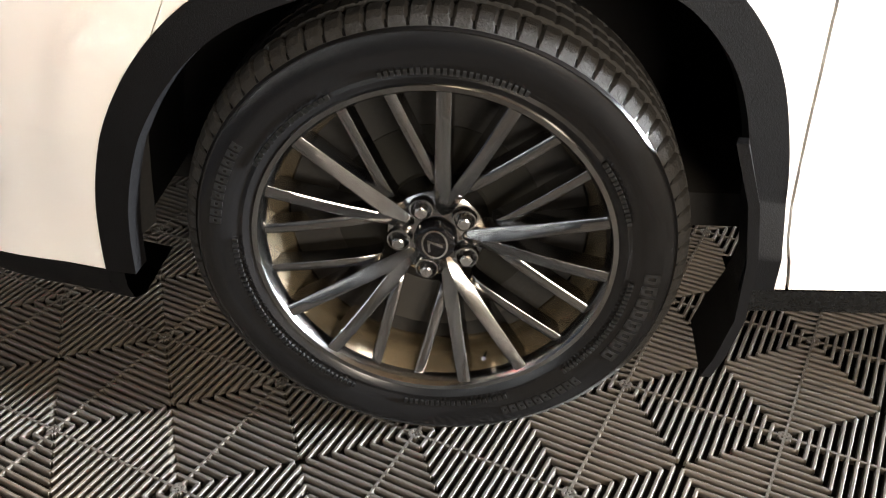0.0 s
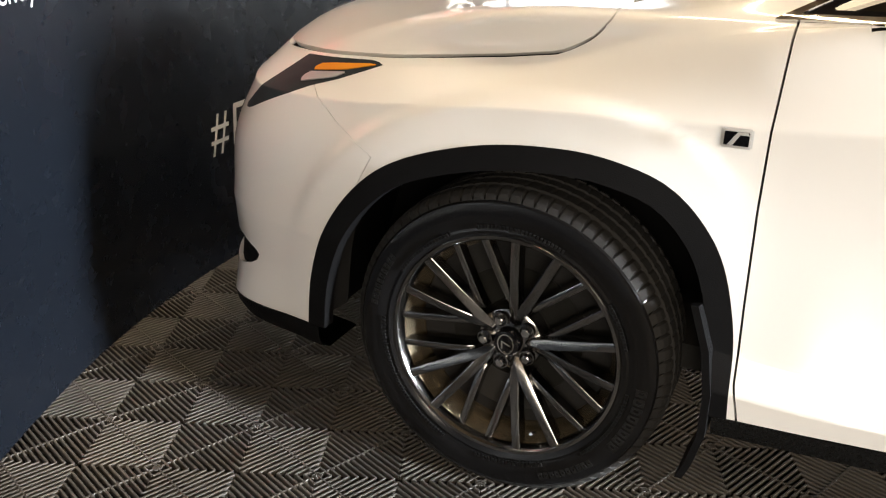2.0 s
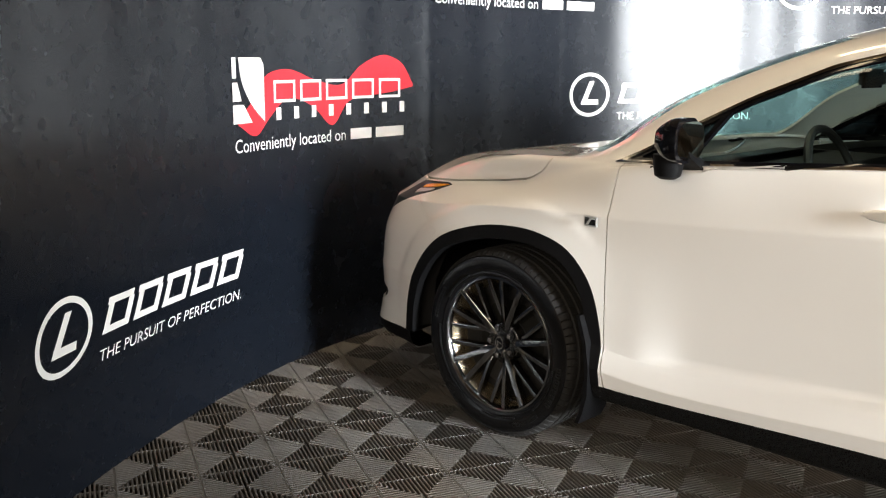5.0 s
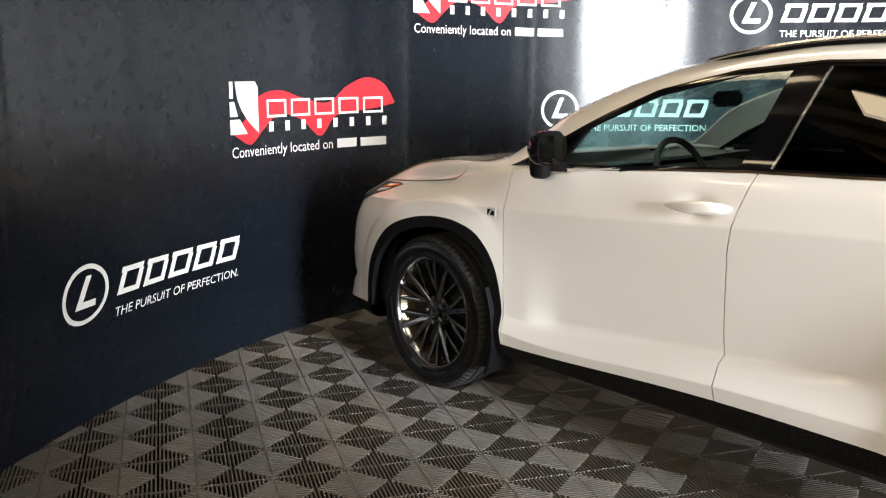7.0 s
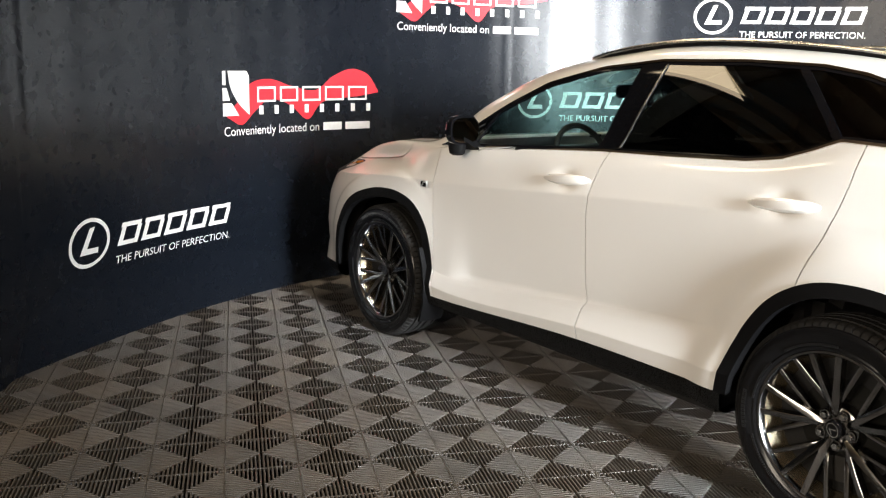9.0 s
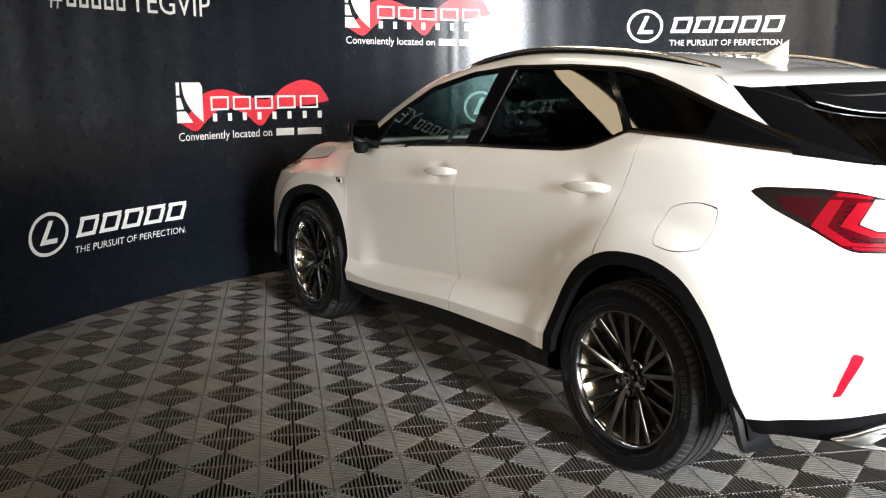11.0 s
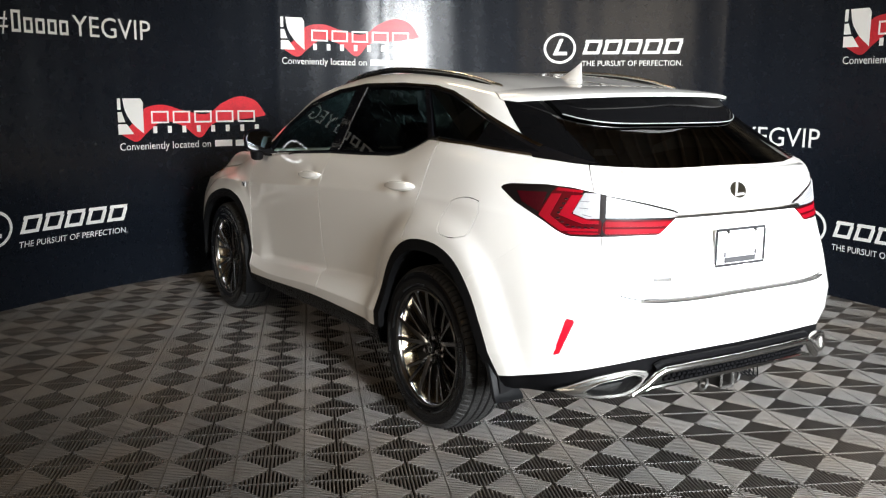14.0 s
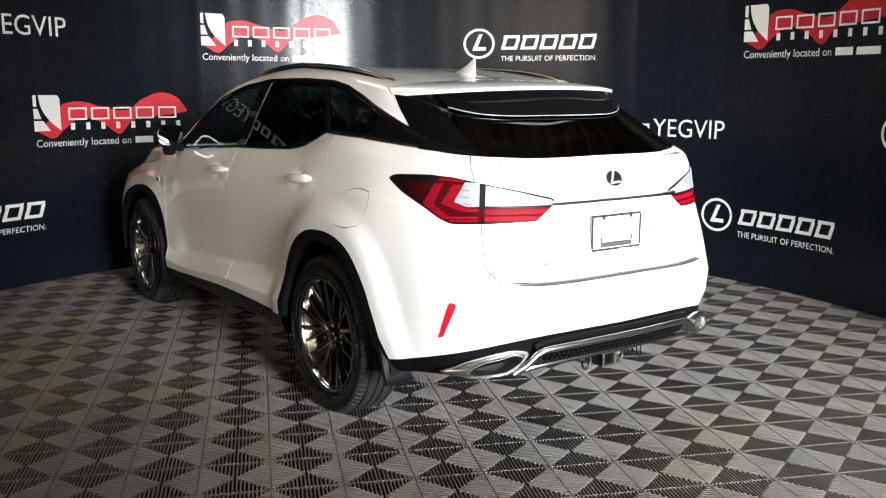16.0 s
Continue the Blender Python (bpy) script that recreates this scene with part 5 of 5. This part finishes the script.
Build().box((3.786, 0.02, 0.393), (0.012, 0.082, 0.010), 0.003).box((3.786, 0.02, 0.327), (0.012, 0.082, 0.010), 0.003).box((3.786, -0.018, 0.36), (0.012, 0.010, 0.062), 0.003).box((3.786, 0.058, 0.36), (0.012, 0.010, 0.062), 0.003).done("hitch_collar", BRUSHED, car, "bare steel hitch collar", smooth=True)
for k in range(4):
    wire = curve_through([(3.70, 0.13 + 0.03 * k, 0.395), (3.75, 0.15 + 0.03 * k, 0.362 - 0.006 * k), (3.745, 0.185 + 0.03 * k, 0.345 - 0.008 * k), (3.70, 0.235 + 0.03 * k, 0.40)], 5)
    Build().tube(wire, 0.0035, 6).done("wiring_loop", CLAD, car, "black trailer wiring", smooth=True)

# painted ledge along the tailgate under the rear screen
ledge = []
for h in np.linspace(-0.56, 0.56, 25):
    x, q = tail_x(abs(h), 1.235) - 0.03 * (abs(h) / 0.56) ** 10, 1 - (abs(h) / 0.56) ** 6
    ledge.append([(x - 0.02, h, 1.262), (x + 0.004, h, 1.258), (x + 0.004 + 0.012 * q, h, 1.249), (x + 0.004 + 0.013 * q, h, 1.242), (x + 0.003, h, 1.226), (x - 0.02, h, 1.215)])
Build().loft(ledge).done("tailgate_ledge", PAINT, car, "painted ledge below the rear screen", smooth=True)

# number plate holder and plate
PX = 3.846
plate = Build()
for c, sz in (((PX + 0.012, -0.040, 1.026), (0.012, 0.306, 0.010)), ((PX + 0.013, -0.040, 0.882), (0.012, 0.306, 0.010)), ((PX + 0.012, -0.189, 0.954), (0.012, 0.008, 0.139)), ((PX + 0.012, 0.109, 0.954), (0.012, 0.008, 0.139))):
    plate.box(c, sz, 0.004)
plate.done("plate_frame", HOLDER, car, "dark grey number plate holder", smooth=True)
Build().box((PX + 0.006, -0.040, 0.954), (0.008, 0.30, 0.135), 0.002).done("number_plate", PLATE, car, "blank white number plate")
Build().box((PX + 0.0135, -0.040, 0.902), (0.006, 0.19, 0.022), 0.001).box((PX + 0.0135, -0.135, 0.925), (0.006, 0.006, 0.02)).box((PX + 0.0135, 0.055, 0.925), (0.006, 0.006, 0.02)).done("plate_strip", GREY_BAR, car, "dark dealer strip without readable words")
for y in (-0.125, 0.045):
    Build().turn([(0, -0.004), (0.007, -0.004), (0.008, 0.003)], 12).done("plate_screw", NUT, car).matrix_basis = Matrix.Translation((PX + 0.014, y, 1.016)) @ Matrix.Rotation(radians(90), 4, "Z")

# chrome strip between the lamps, emblem, badges, lower gate strip
strip = [(x, h, z) for x, h, z in [(tail_x(abs(h), 1.092) + 0.002, h, 1.092) for h in np.linspace(-0.385, 0.385, 15)]]
Build().loft([[(x + 0.008, h, z - 0.011), (x + 0.020, h, z - 0.008), (x + 0.023, h, z + 0.003), (x + 0.014, h, z + 0.009), (x - 0.02, h, z + 0.011), (x - 0.02, h, z - 0.011)] for x, h, z in strip]).done("tailgate_strip", POLISHED, car, "chrome tailgate strip", smooth=True)
emb = Build()
rings = []
for i in range(40):
    t = 2 * math.pi * i / 40
    rings.append([(0.0, 0.058 * math.cos(t), 0.043 * math.sin(t)), (0.005, 0.057 * math.cos(t), 0.042 * math.sin(t)), (0.005, 0.048 * math.cos(t), 0.034 * math.sin(t)), (0.0, 0.047 * math.cos(t), 0.033 * math.sin(t))])
emb.loft(rings + [rings[0]], caps=False)
emb.extrude([(0.0, -0.030, -0.026), (0.0, 0.036, -0.022), (0.0, 0.030, -0.012), (0.0, -0.012, -0.014), (0.0, 0.010, 0.034), (0.0, -0.002, 0.034)], (0.007, 0, 0))
emb = emb.done("emblem", SILVER, car, "chrome oval emblem", smooth=True)
Build().extrude([(0.001, 0.0485 * math.cos(q * math.pi / 16), 0.0345 * math.sin(q * math.pi / 16)) for q in range(32)], (0.003, 0, 0)).done("emblem_field", EMBLEM_DARK, emb, "grey field inside the oval")
emb.matrix_basis = Matrix.Translation((tail_x(0.012, 1.175) + 0.001, -0.012, 1.175)) @ Matrix.Rotation(radians(-20), 4, "Y")
low_strip = [(tail_x(abs(h), 0.78) + 0.016, h, 0.777 - 0.004 * abs(h)) for h in np.linspace(-0.58, 0.56, 17)]
Build().tube(low_strip, [0.004] + [0.011] * 15 + [0.004], 8, 0.8).done("lower_gate_strip", BRUSHED, car, "slim chrome strip on the tailgate edge", smooth=True)
for h0, w, hz in ((-0.49, 0.11, 0.020), (0.30, 0.036, 0.024), (0.345, 0.036, 0.024), (0.395, 0.032, 0.024), (0.435, 0.032, 0.024)):
    pts = [(tail_x(abs(h0 + k * w), 0.85) + 0.001, h0 + k * w) for k in (-0.5, -0.17, 0.17, 0.5)]
    plaque = Build().loft([[(x, h, 0.853 - hz / 2), (x + 0.005, h, 0.853 - hz / 2), (x + 0.005, h, 0.853 + hz / 2), (x, h, 0.853 + hz / 2)] for x, h in pts])
    plaque.done("badge", BADGE_GREY if w > 0.1 else SILVER, car, "small plain chrome badge")
    if w > 0.1:
        Build().loft([[(x + 0.0052, h, 0.8475), (x + 0.0062, h, 0.8475), (x + 0.0062, h, 0.8585), (x + 0.0052, h, 0.8585)] for x, h in pts[1:]]).done("badge_inlay", SATIN, car, "grey badge field")
for s in (-1, 1):
    Build().box((0.446, s * 0.948, 0.942), (0.058, 0.008, 0.038), 0.003).done("fender_badge", SILVER, car, "small framed fender badge")
    Build().box((0.446, s * 0.9528, 0.942), (0.045, 0.004, 0.026), 0.001).done("fender_badge_inlay", GLOSS_BLACK, car, "black inlay")
    Build().extrude([(0.430, s * 0.9548, 0.930), (0.440, s * 0.9548, 0.930), (0.452, s * 0.9548, 0.950), (0.468, s * 0.9548, 0.950), (0.466, s * 0.9548, 0.955), (0.447, s * 0.9548, 0.955)], (0, s * 0.0016, 0)).done("fender_badge_mark", SILVER, car, "slanted chrome mark")
Build().box((3.80, 0.02, 1.066), (0.035, 0.03, 0.018), 0.005).done("rear_camera", CLAD, car, "black reversing camera")

# roof spoiler with a black underside
trail = curve_through([(3.02, -0.665, 1.532), (3.24, -0.56, 1.548), (3.36, -0.38, 1.560), (3.41, -0.15, 1.566), (3.41, 0.15, 1.566), (3.36, 0.38, 1.560), (3.24, 0.56, 1.548), (3.02, 0.665, 1.532)], 6)
lead = curve_through([(2.92, -0.64, 1.562), (2.98, -0.54, 1.574), (3.0, -0.38, 1.584), (3.0, -0.15, 1.595), (3.0, 0.15, 1.595), (3.0, 0.38, 1.584), (2.98, 0.54, 1.574), (2.92, 0.64, 1.562)], 6)
rings = []
for a, b in zip(lead, trail):
    d = b - a
    rings.append([a + (0, 0, 0.002), a + 0.5 * d + (0, 0, 0.008), b + (-0.02, 0, 0.003), b + (0, 0, -0.004), b + (-0.004, 0, -0.018), b + (-0.05, 0, -0.022), a + (0.02, 0, -0.03)])
Build().loft(rings).done("roof_spoiler", PAINT, car, "painted roof spoiler", smooth=True)


def screen_x(h, z):
    """The rear screen's x at a half width and height."""
    rows = np.where((VS >= 6) & (VS <= 8))[0]
    at = [[np.interp(z, GRID[i, rows, 2], GRID[i, rows, k]) for k in (1, 0)] for i in range(NU - 1, 0, -1) if US[i] >= 9]
    return float(np.interp(h, [a[0] for a in at], [a[1] for a in at]))


rings, lip = [], []
for h in np.linspace(-0.545, 0.545, 25):
    q = (h / 0.56) ** 2
    x, z = 3.375 - 0.17 * q - 0.03 * q**4, 1.552 - 0.018 * q
    low = 1.432 + 0.045 * q**3
    back = screen_x(abs(h), low)
    rings.append([(x, h, z), (max(x, back) - 0.004, h, z - 0.05), (back + 0.012, h, low + 0.004), (back + 0.006, h, low), (back - 0.05, h, low), (x - 0.12, h, z)])
    lip.append((back + 0.012, h, low + 0.002))
Build().loft(rings).done("spoiler_underside", SPOILER_BLACK, car, "black spoiler underside", smooth=True)
Build().tube(lip, 0.0026, 6).done("spoiler_edge", SILVER, car, "thin bright lower edge", smooth=True)

# aerial fin and roof rails
fin = []
for t in np.linspace(0, 1, 8):
    x, w, top = 2.615 + 0.175 * t, 0.004 + 0.022 * math.sin(math.pi * min(1, 0.15 + 0.75 * t)), 0.012 + 0.075 * t**1.4
    fin.append([(x, -w, 1.612), (x, -w * 0.5, 1.625 + top * 0.5), (x + 0.004, 0, 1.625 + top), (x, w * 0.5, 1.625 + top * 0.5), (x, w, 1.612)])
Build().loft(fin).done("roof_fin", PAINT, car, "white roof aerial fin", smooth=True)


def roof_z(x, h):
    pts = GRID[:, VS > 7.4].reshape(-1, 3)
    w = np.argsort((pts[:, 0] - x) ** 2 + (pts[:, 1] - h) ** 2)[:10]
    m = np.c_[np.ones(10), pts[w][:, 0] - x, pts[w][:, 1] - h]
    return float(np.linalg.lstsq(m, pts[w][:, 2], rcond=None)[0][0])


for s in (-1, 1):
    rail = curve_through([(x, s * h, roof_z(x, h) + up) for x, h, up in ((1.26, 0.56, 0.004), (1.42, 0.585, 0.016), (1.80, 0.60, 0.022), (2.28, 0.60, 0.022), (2.66, 0.59, 0.018), (2.90, 0.575, 0.004))], 8)
    Build().tube(rail, [0.005] + [0.0095] * (len(rail) - 2) + [0.005], 10).done("roof_rail", SATIN, car, "satin metal roof rail", smooth=True)
    Build().tube([p - (0, 0, 0.013) for p in rail], 0.008, 8).done("rail_base", CLAD, car, "black rail base", smooth=True)

# door mirrors
for s in (-1, 1):
    rings = []
    for t in np.linspace(0, 1, 7):
        g = 0.55 + 0.45 * math.sin(math.pi / 2 * min(1, t * 1.3))
        ring = []
        for q in range(20):
            a = 2 * math.pi * q / 20
            cx, cz = math.cos(a), math.sin(a)
            x = 0.742 + 0.072 * t + 0.12 * 0.096 * g * cx
            ring.append((x - 0.02 * (cx * 0.5 + 0.5) * (1 - t), s * (0.976 + 0.096 * g * math.copysign(abs(cx) ** 0.65, cx)), 1.250 + 0.072 * g * math.copysign(abs(cz) ** 0.65, cz)))
        rings.append(ring)
    house = Build().loft(rings).done("side_mirror", GLOSS_BLACK, car, "gloss black door mirror", smooth=True)
    glass = [(0.828, s * (0.976 + 0.085 * math.copysign(abs(math.cos(a)) ** 0.65, math.cos(a))), 1.250 + 0.060 * math.copysign(abs(math.sin(a)) ** 0.65, math.sin(a))) for a in [2 * math.pi * q / 28 for q in range(28)]]
    Build().extrude(glass, (-0.018, 0, 0)).done("mirror_pane", MIRROR_GLASS, house, "mirror glass")
    arm = [[(0.715, s * (0.86 + 0.10 * t), 1.13 + 0.05 * t), (0.835, s * (0.86 + 0.10 * t), 1.135 + 0.05 * t), (0.825, s * (0.87 + 0.10 * t), 1.18 + 0.04 * t), (0.725, s * (0.87 + 0.10 * t), 1.18 + 0.04 * t)] for t in (0, 0.4, 0.8, 1.2)]
    Build().loft(arm).done("mirror_arm", CLAD, house, "black mirror arm", smooth=True)
    pod = [[(0.745 + r * math.cos(a) * 1.1, s * (0.962 + r * math.sin(a)), z) for a in [2 * math.pi * q / 12 for q in range(12)]] for z, r in ((1.20, 0.047), (1.165, 0.045), (1.132, 0.039), (1.122, 0.024))]
    Build().loft(pod).done("mirror_pod", CLAD, house, "black camera pod", smooth=True)

# door handles
for hx, hz in ((1.478, 1.082), (2.535, 1.115)):
    for s in (-1, 1):
        rings = []
        for t in np.linspace(0, 1, 11):
            x = hx - 0.135 + 0.27 * t
            w = 0.006 + 0.015 * math.sin(math.pi * t) ** 0.6 + 0.006 * t * (t < 0.97)
            out = 0.934 + 0.028 * math.sin(math.pi * min(1, max(0, t))) ** 0.5 - 0.006
            z = hz - 0.004 + 0.014 * t
            rings.append([(x, s * (out - 0.016), z - w), (x, s * out, z - w * 0.55), (x, s * (out + 0.003), z), (x, s * out, z + w * 0.7), (x, s * (out - 0.016), z + w)])
        Build().loft(rings).done("door_handle", PAINT, car, "painted door handle", smooth=True)

# ---- cabin ----
cab = Build().box((0.72, 0, 1.0), (0.5, 1.45, 0.22), 0.06).box((0.55, 0, 1.08), (0.3, 1.3, 0.06), 0.03).box((0.95, -0.40, 1.09), (0.10, 0.36, 0.08), 0.03)
cab.done("dashboard", SEAT, car, "black dashboard", smooth=True)
wheel_ring = Build()
rings = []
for i in range(32):
    t = 2 * math.pi * i / 32
    c = Vector((0, 0.185 * math.cos(t), 0.185 * math.sin(t)))
    n = c.normalized()
    rings.append([c + 0.015 * (math.cos(a) * n + math.sin(a) * Vector((1, 0, 0))) for a in [2 * math.pi * q / 8 for q in range(8)]])
wheel_ring.loft(rings + [rings[0]], caps=False)
wheel_ring.box((-0.02, 0, 0), (0.05, 0.16, 0.10), 0.02).box((0, 0, 0), (0.02, 0.36, 0.03), 0.008)
wheel_ring.done("steering_wheel", SEAT, car, "black steering wheel", smooth=True).matrix_basis = Matrix.Translation((1.06, -0.38, 1.10)) @ Matrix.Rotation(radians(-22), 4, "Y")
for y in (-0.38, 0.38):
    st = Build()
    st.loft([[(x, y + wy, z) for wy, z in ((-0.25, z0 - 0.05), (-0.26, z0 + 0.06), (-0.16, z0 + 0.075), (0.16, z0 + 0.075), (0.26, z0 + 0.06), (0.25, z0 - 0.05))] for x, z0 in ((1.12, 0.66), (1.2, 0.69), (1.45, 0.66), (1.62, 0.64))])
    st.loft([[(x0 + dx, y + wy, z) for dx, wy in ((-0.09, -0.24 * k), (-0.04, -0.25 * k), (-0.06, -0.14 * k), (-0.06, 0.14 * k), (-0.04, 0.25 * k), (-0.09, 0.24 * k), (0.05, 0.22 * k), (0.05, -0.22 * k))] for x0, z, k in ((1.62, 0.66, 1.0), (1.70, 0.90, 1.0), (1.78, 1.12, 0.95), (1.82, 1.22, 0.7))])
    st.done("front_seat", SEAT, car, "black leather front seat", smooth=True)
    Build().box((1.84, y, 1.31), (0.09, 0.27, 0.17), 0.035, Matrix.Rotation(radians(14), 4, "Y")).done("headrest", SEAT, car, "black headrest", smooth=True)
bench = Build().box((2.30, 0, 0.70), (0.5, 1.3, 0.16), 0.05).box((2.66, 0, 0.98), (0.16, 1.3, 0.52), 0.05, Matrix.Rotation(radians(16), 4, "Y"))
for y in (-0.42, 0, 0.42):
    bench.box((2.76, y, 1.29), (0.09, 0.26, 0.14), 0.03, Matrix.Rotation(radians(14), 4, "Y"))
bench.done("rear_bench", SEAT, car, "black rear bench with headrests", smooth=True)
Build().box((1.5, 0, 0.40), (3.6, 1.6, 0.06)).box((3.2, 0, 0.95), (0.9, 1.2, 0.03), 0.01).done("cabin_floor", DARK, car, "dark cabin floor")
lining = [p for p in ALL if STORE[p[2]][7] > 8.0 and STORE[p[0]][7] >= 7.9]
panel("headliner", lining, SEAT, "dark headliner", merged=True, lift=-0.03, flange=0)
Build().box((1.02, 0.0, 1.44), (0.03, 0.22, 0.07), 0.012).done("inside_mirror", GLOSS_BLACK, car, "black inside mirror", smooth=True)

# the car stands a little off the axis and is slightly narrower
car.matrix_basis = Matrix.Translation((1.4, -0.04, 0)) @ Matrix.Diagonal((1, 0.958, 1, 1))

# ---- ribbed floor tiles ----
TILE_L, TILE_A, TILE_O = 0.28575, radians(66.39), Vector((3.6748, -0.9923, 0.0))
RIBS, TOP_Z, LOW_Z = 18, 0.0, -0.012


def tile_mesh():
    """One tile: four triangles of ribs square to their own edges, and a thin rim."""
    V, F = [], []

    def prism(p, q, across, w_low, w_top, drop=0.0012, flat=0.6):
        p, q, across = np.array(p), np.array(q), np.array(across)
        base = len(V)
        for pt in (p, q):
            for wd, z in ((-w_low, LOW_Z), (-w_top, TOP_Z - drop), (-w_top * flat, TOP_Z), (w_top * flat, TOP_Z), (w_top, TOP_Z - drop), (w_low, LOW_Z)):
                V.append((*(pt + across * wd), z))
        for k in range(5):
            F.append((base + k, base + 6 + k, base + 7 + k, base + k + 1))
        F.append(tuple(base + k for k in range(6)))
        F.append(tuple(base + 11 - k for k in range(6)))

    half = TILE_L / 2
    for quarter in range(4):
        c, s = math.cos(math.pi / 2 * quarter), math.sin(math.pi / 2 * quarter)

        def rot(x, y):
            return (c * x - s * y, s * x + c * y)

        pitch = TILE_L / RIBS
        for i in range(RIBS):
            t = -half + (i + 0.5) * pitch
            p, q = rot(t, -half + 0.0012), rot(t, -abs(t) - 0.0005)
            if half - abs(t) < 0.004:
                continue
            prism(p, q, rot(1, 0), 0.0042, 0.0032)
        p, q = rot(-half + 0.001, -half + 0.0012), rot(half - 0.001, -half + 0.0012)
        prism(p, q, rot(0, 1), 0.0012, 0.00115, 0.0003, 0.9)
    return V, F


TV, TF = tile_mesh()
tile_me = bpy.data.meshes.new("floor_tile")
tile_me.from_pydata(TV, [], TF)
tile_me.materials.append(TILE)
paving = new("tiled_floor")
tagged(paving, "grey ribbed interlocking plastic floor tiles", "floor", kind="structure")
cells = []
for i in range(-30, 31):
    for j in range(-30, 31):
        c = TILE_O + Matrix.Rotation(TILE_A, 3, "Z") @ Vector(((i + 0.5) * TILE_L, (j + 0.5) * TILE_L, 0))
        if not (-1.9 < c.x < 7.4 and -6.3 < c.y < 3.7):
            continue
        # inside the backdrop's curve, with a tile's width under it
        k = int(np.argmin(np.hypot(WALL[:, 0] - c.x, WALL[:, 1] - c.y)))
        k = min(max(k, 1), len(WALL) - 2)
        d = WALL[k + 1] - WALL[k - 1]
        side = (d[0] * (c.y - WALL[k, 1]) - d[1] * (c.x - WALL[k, 0])) / max(np.linalg.norm(d), 1e-9)
        if side > 0.22:
            continue
        near = math.hypot(max(0, -0.3 - c.x, c.x - 4.6), max(0, -1.95 - c.y, c.y + 0.75))
        cells.append((near, c))
cells.sort(key=lambda p: p[0])
for _, c in cells[:300]:
    ob = new("tile", tile_me)
    ob.parent = paving
    ob.matrix_basis = Matrix.Translation(c) @ Matrix.Rotation(TILE_A, 4, "Z")
rot3 = np.array(Matrix.Rotation(TILE_A, 3, "Z"))
tv = np.array(TV) @ rot3.T
verts = np.concatenate([tv + np.array(c) for _, c in cells[300:]])
faces = [tuple(k * len(TV) + i for i in f) for k in range(len(cells) - 300) for f in TF]
far_me = bpy.data.meshes.new("far_tiles")
far_me.from_pydata(verts.tolist(), [], faces)
far_me.materials.append(TILE)
far = new("far_tiles", far_me)
far.parent = paving
tagged(far, "more of the same ribbed tiles", kind="stuff")
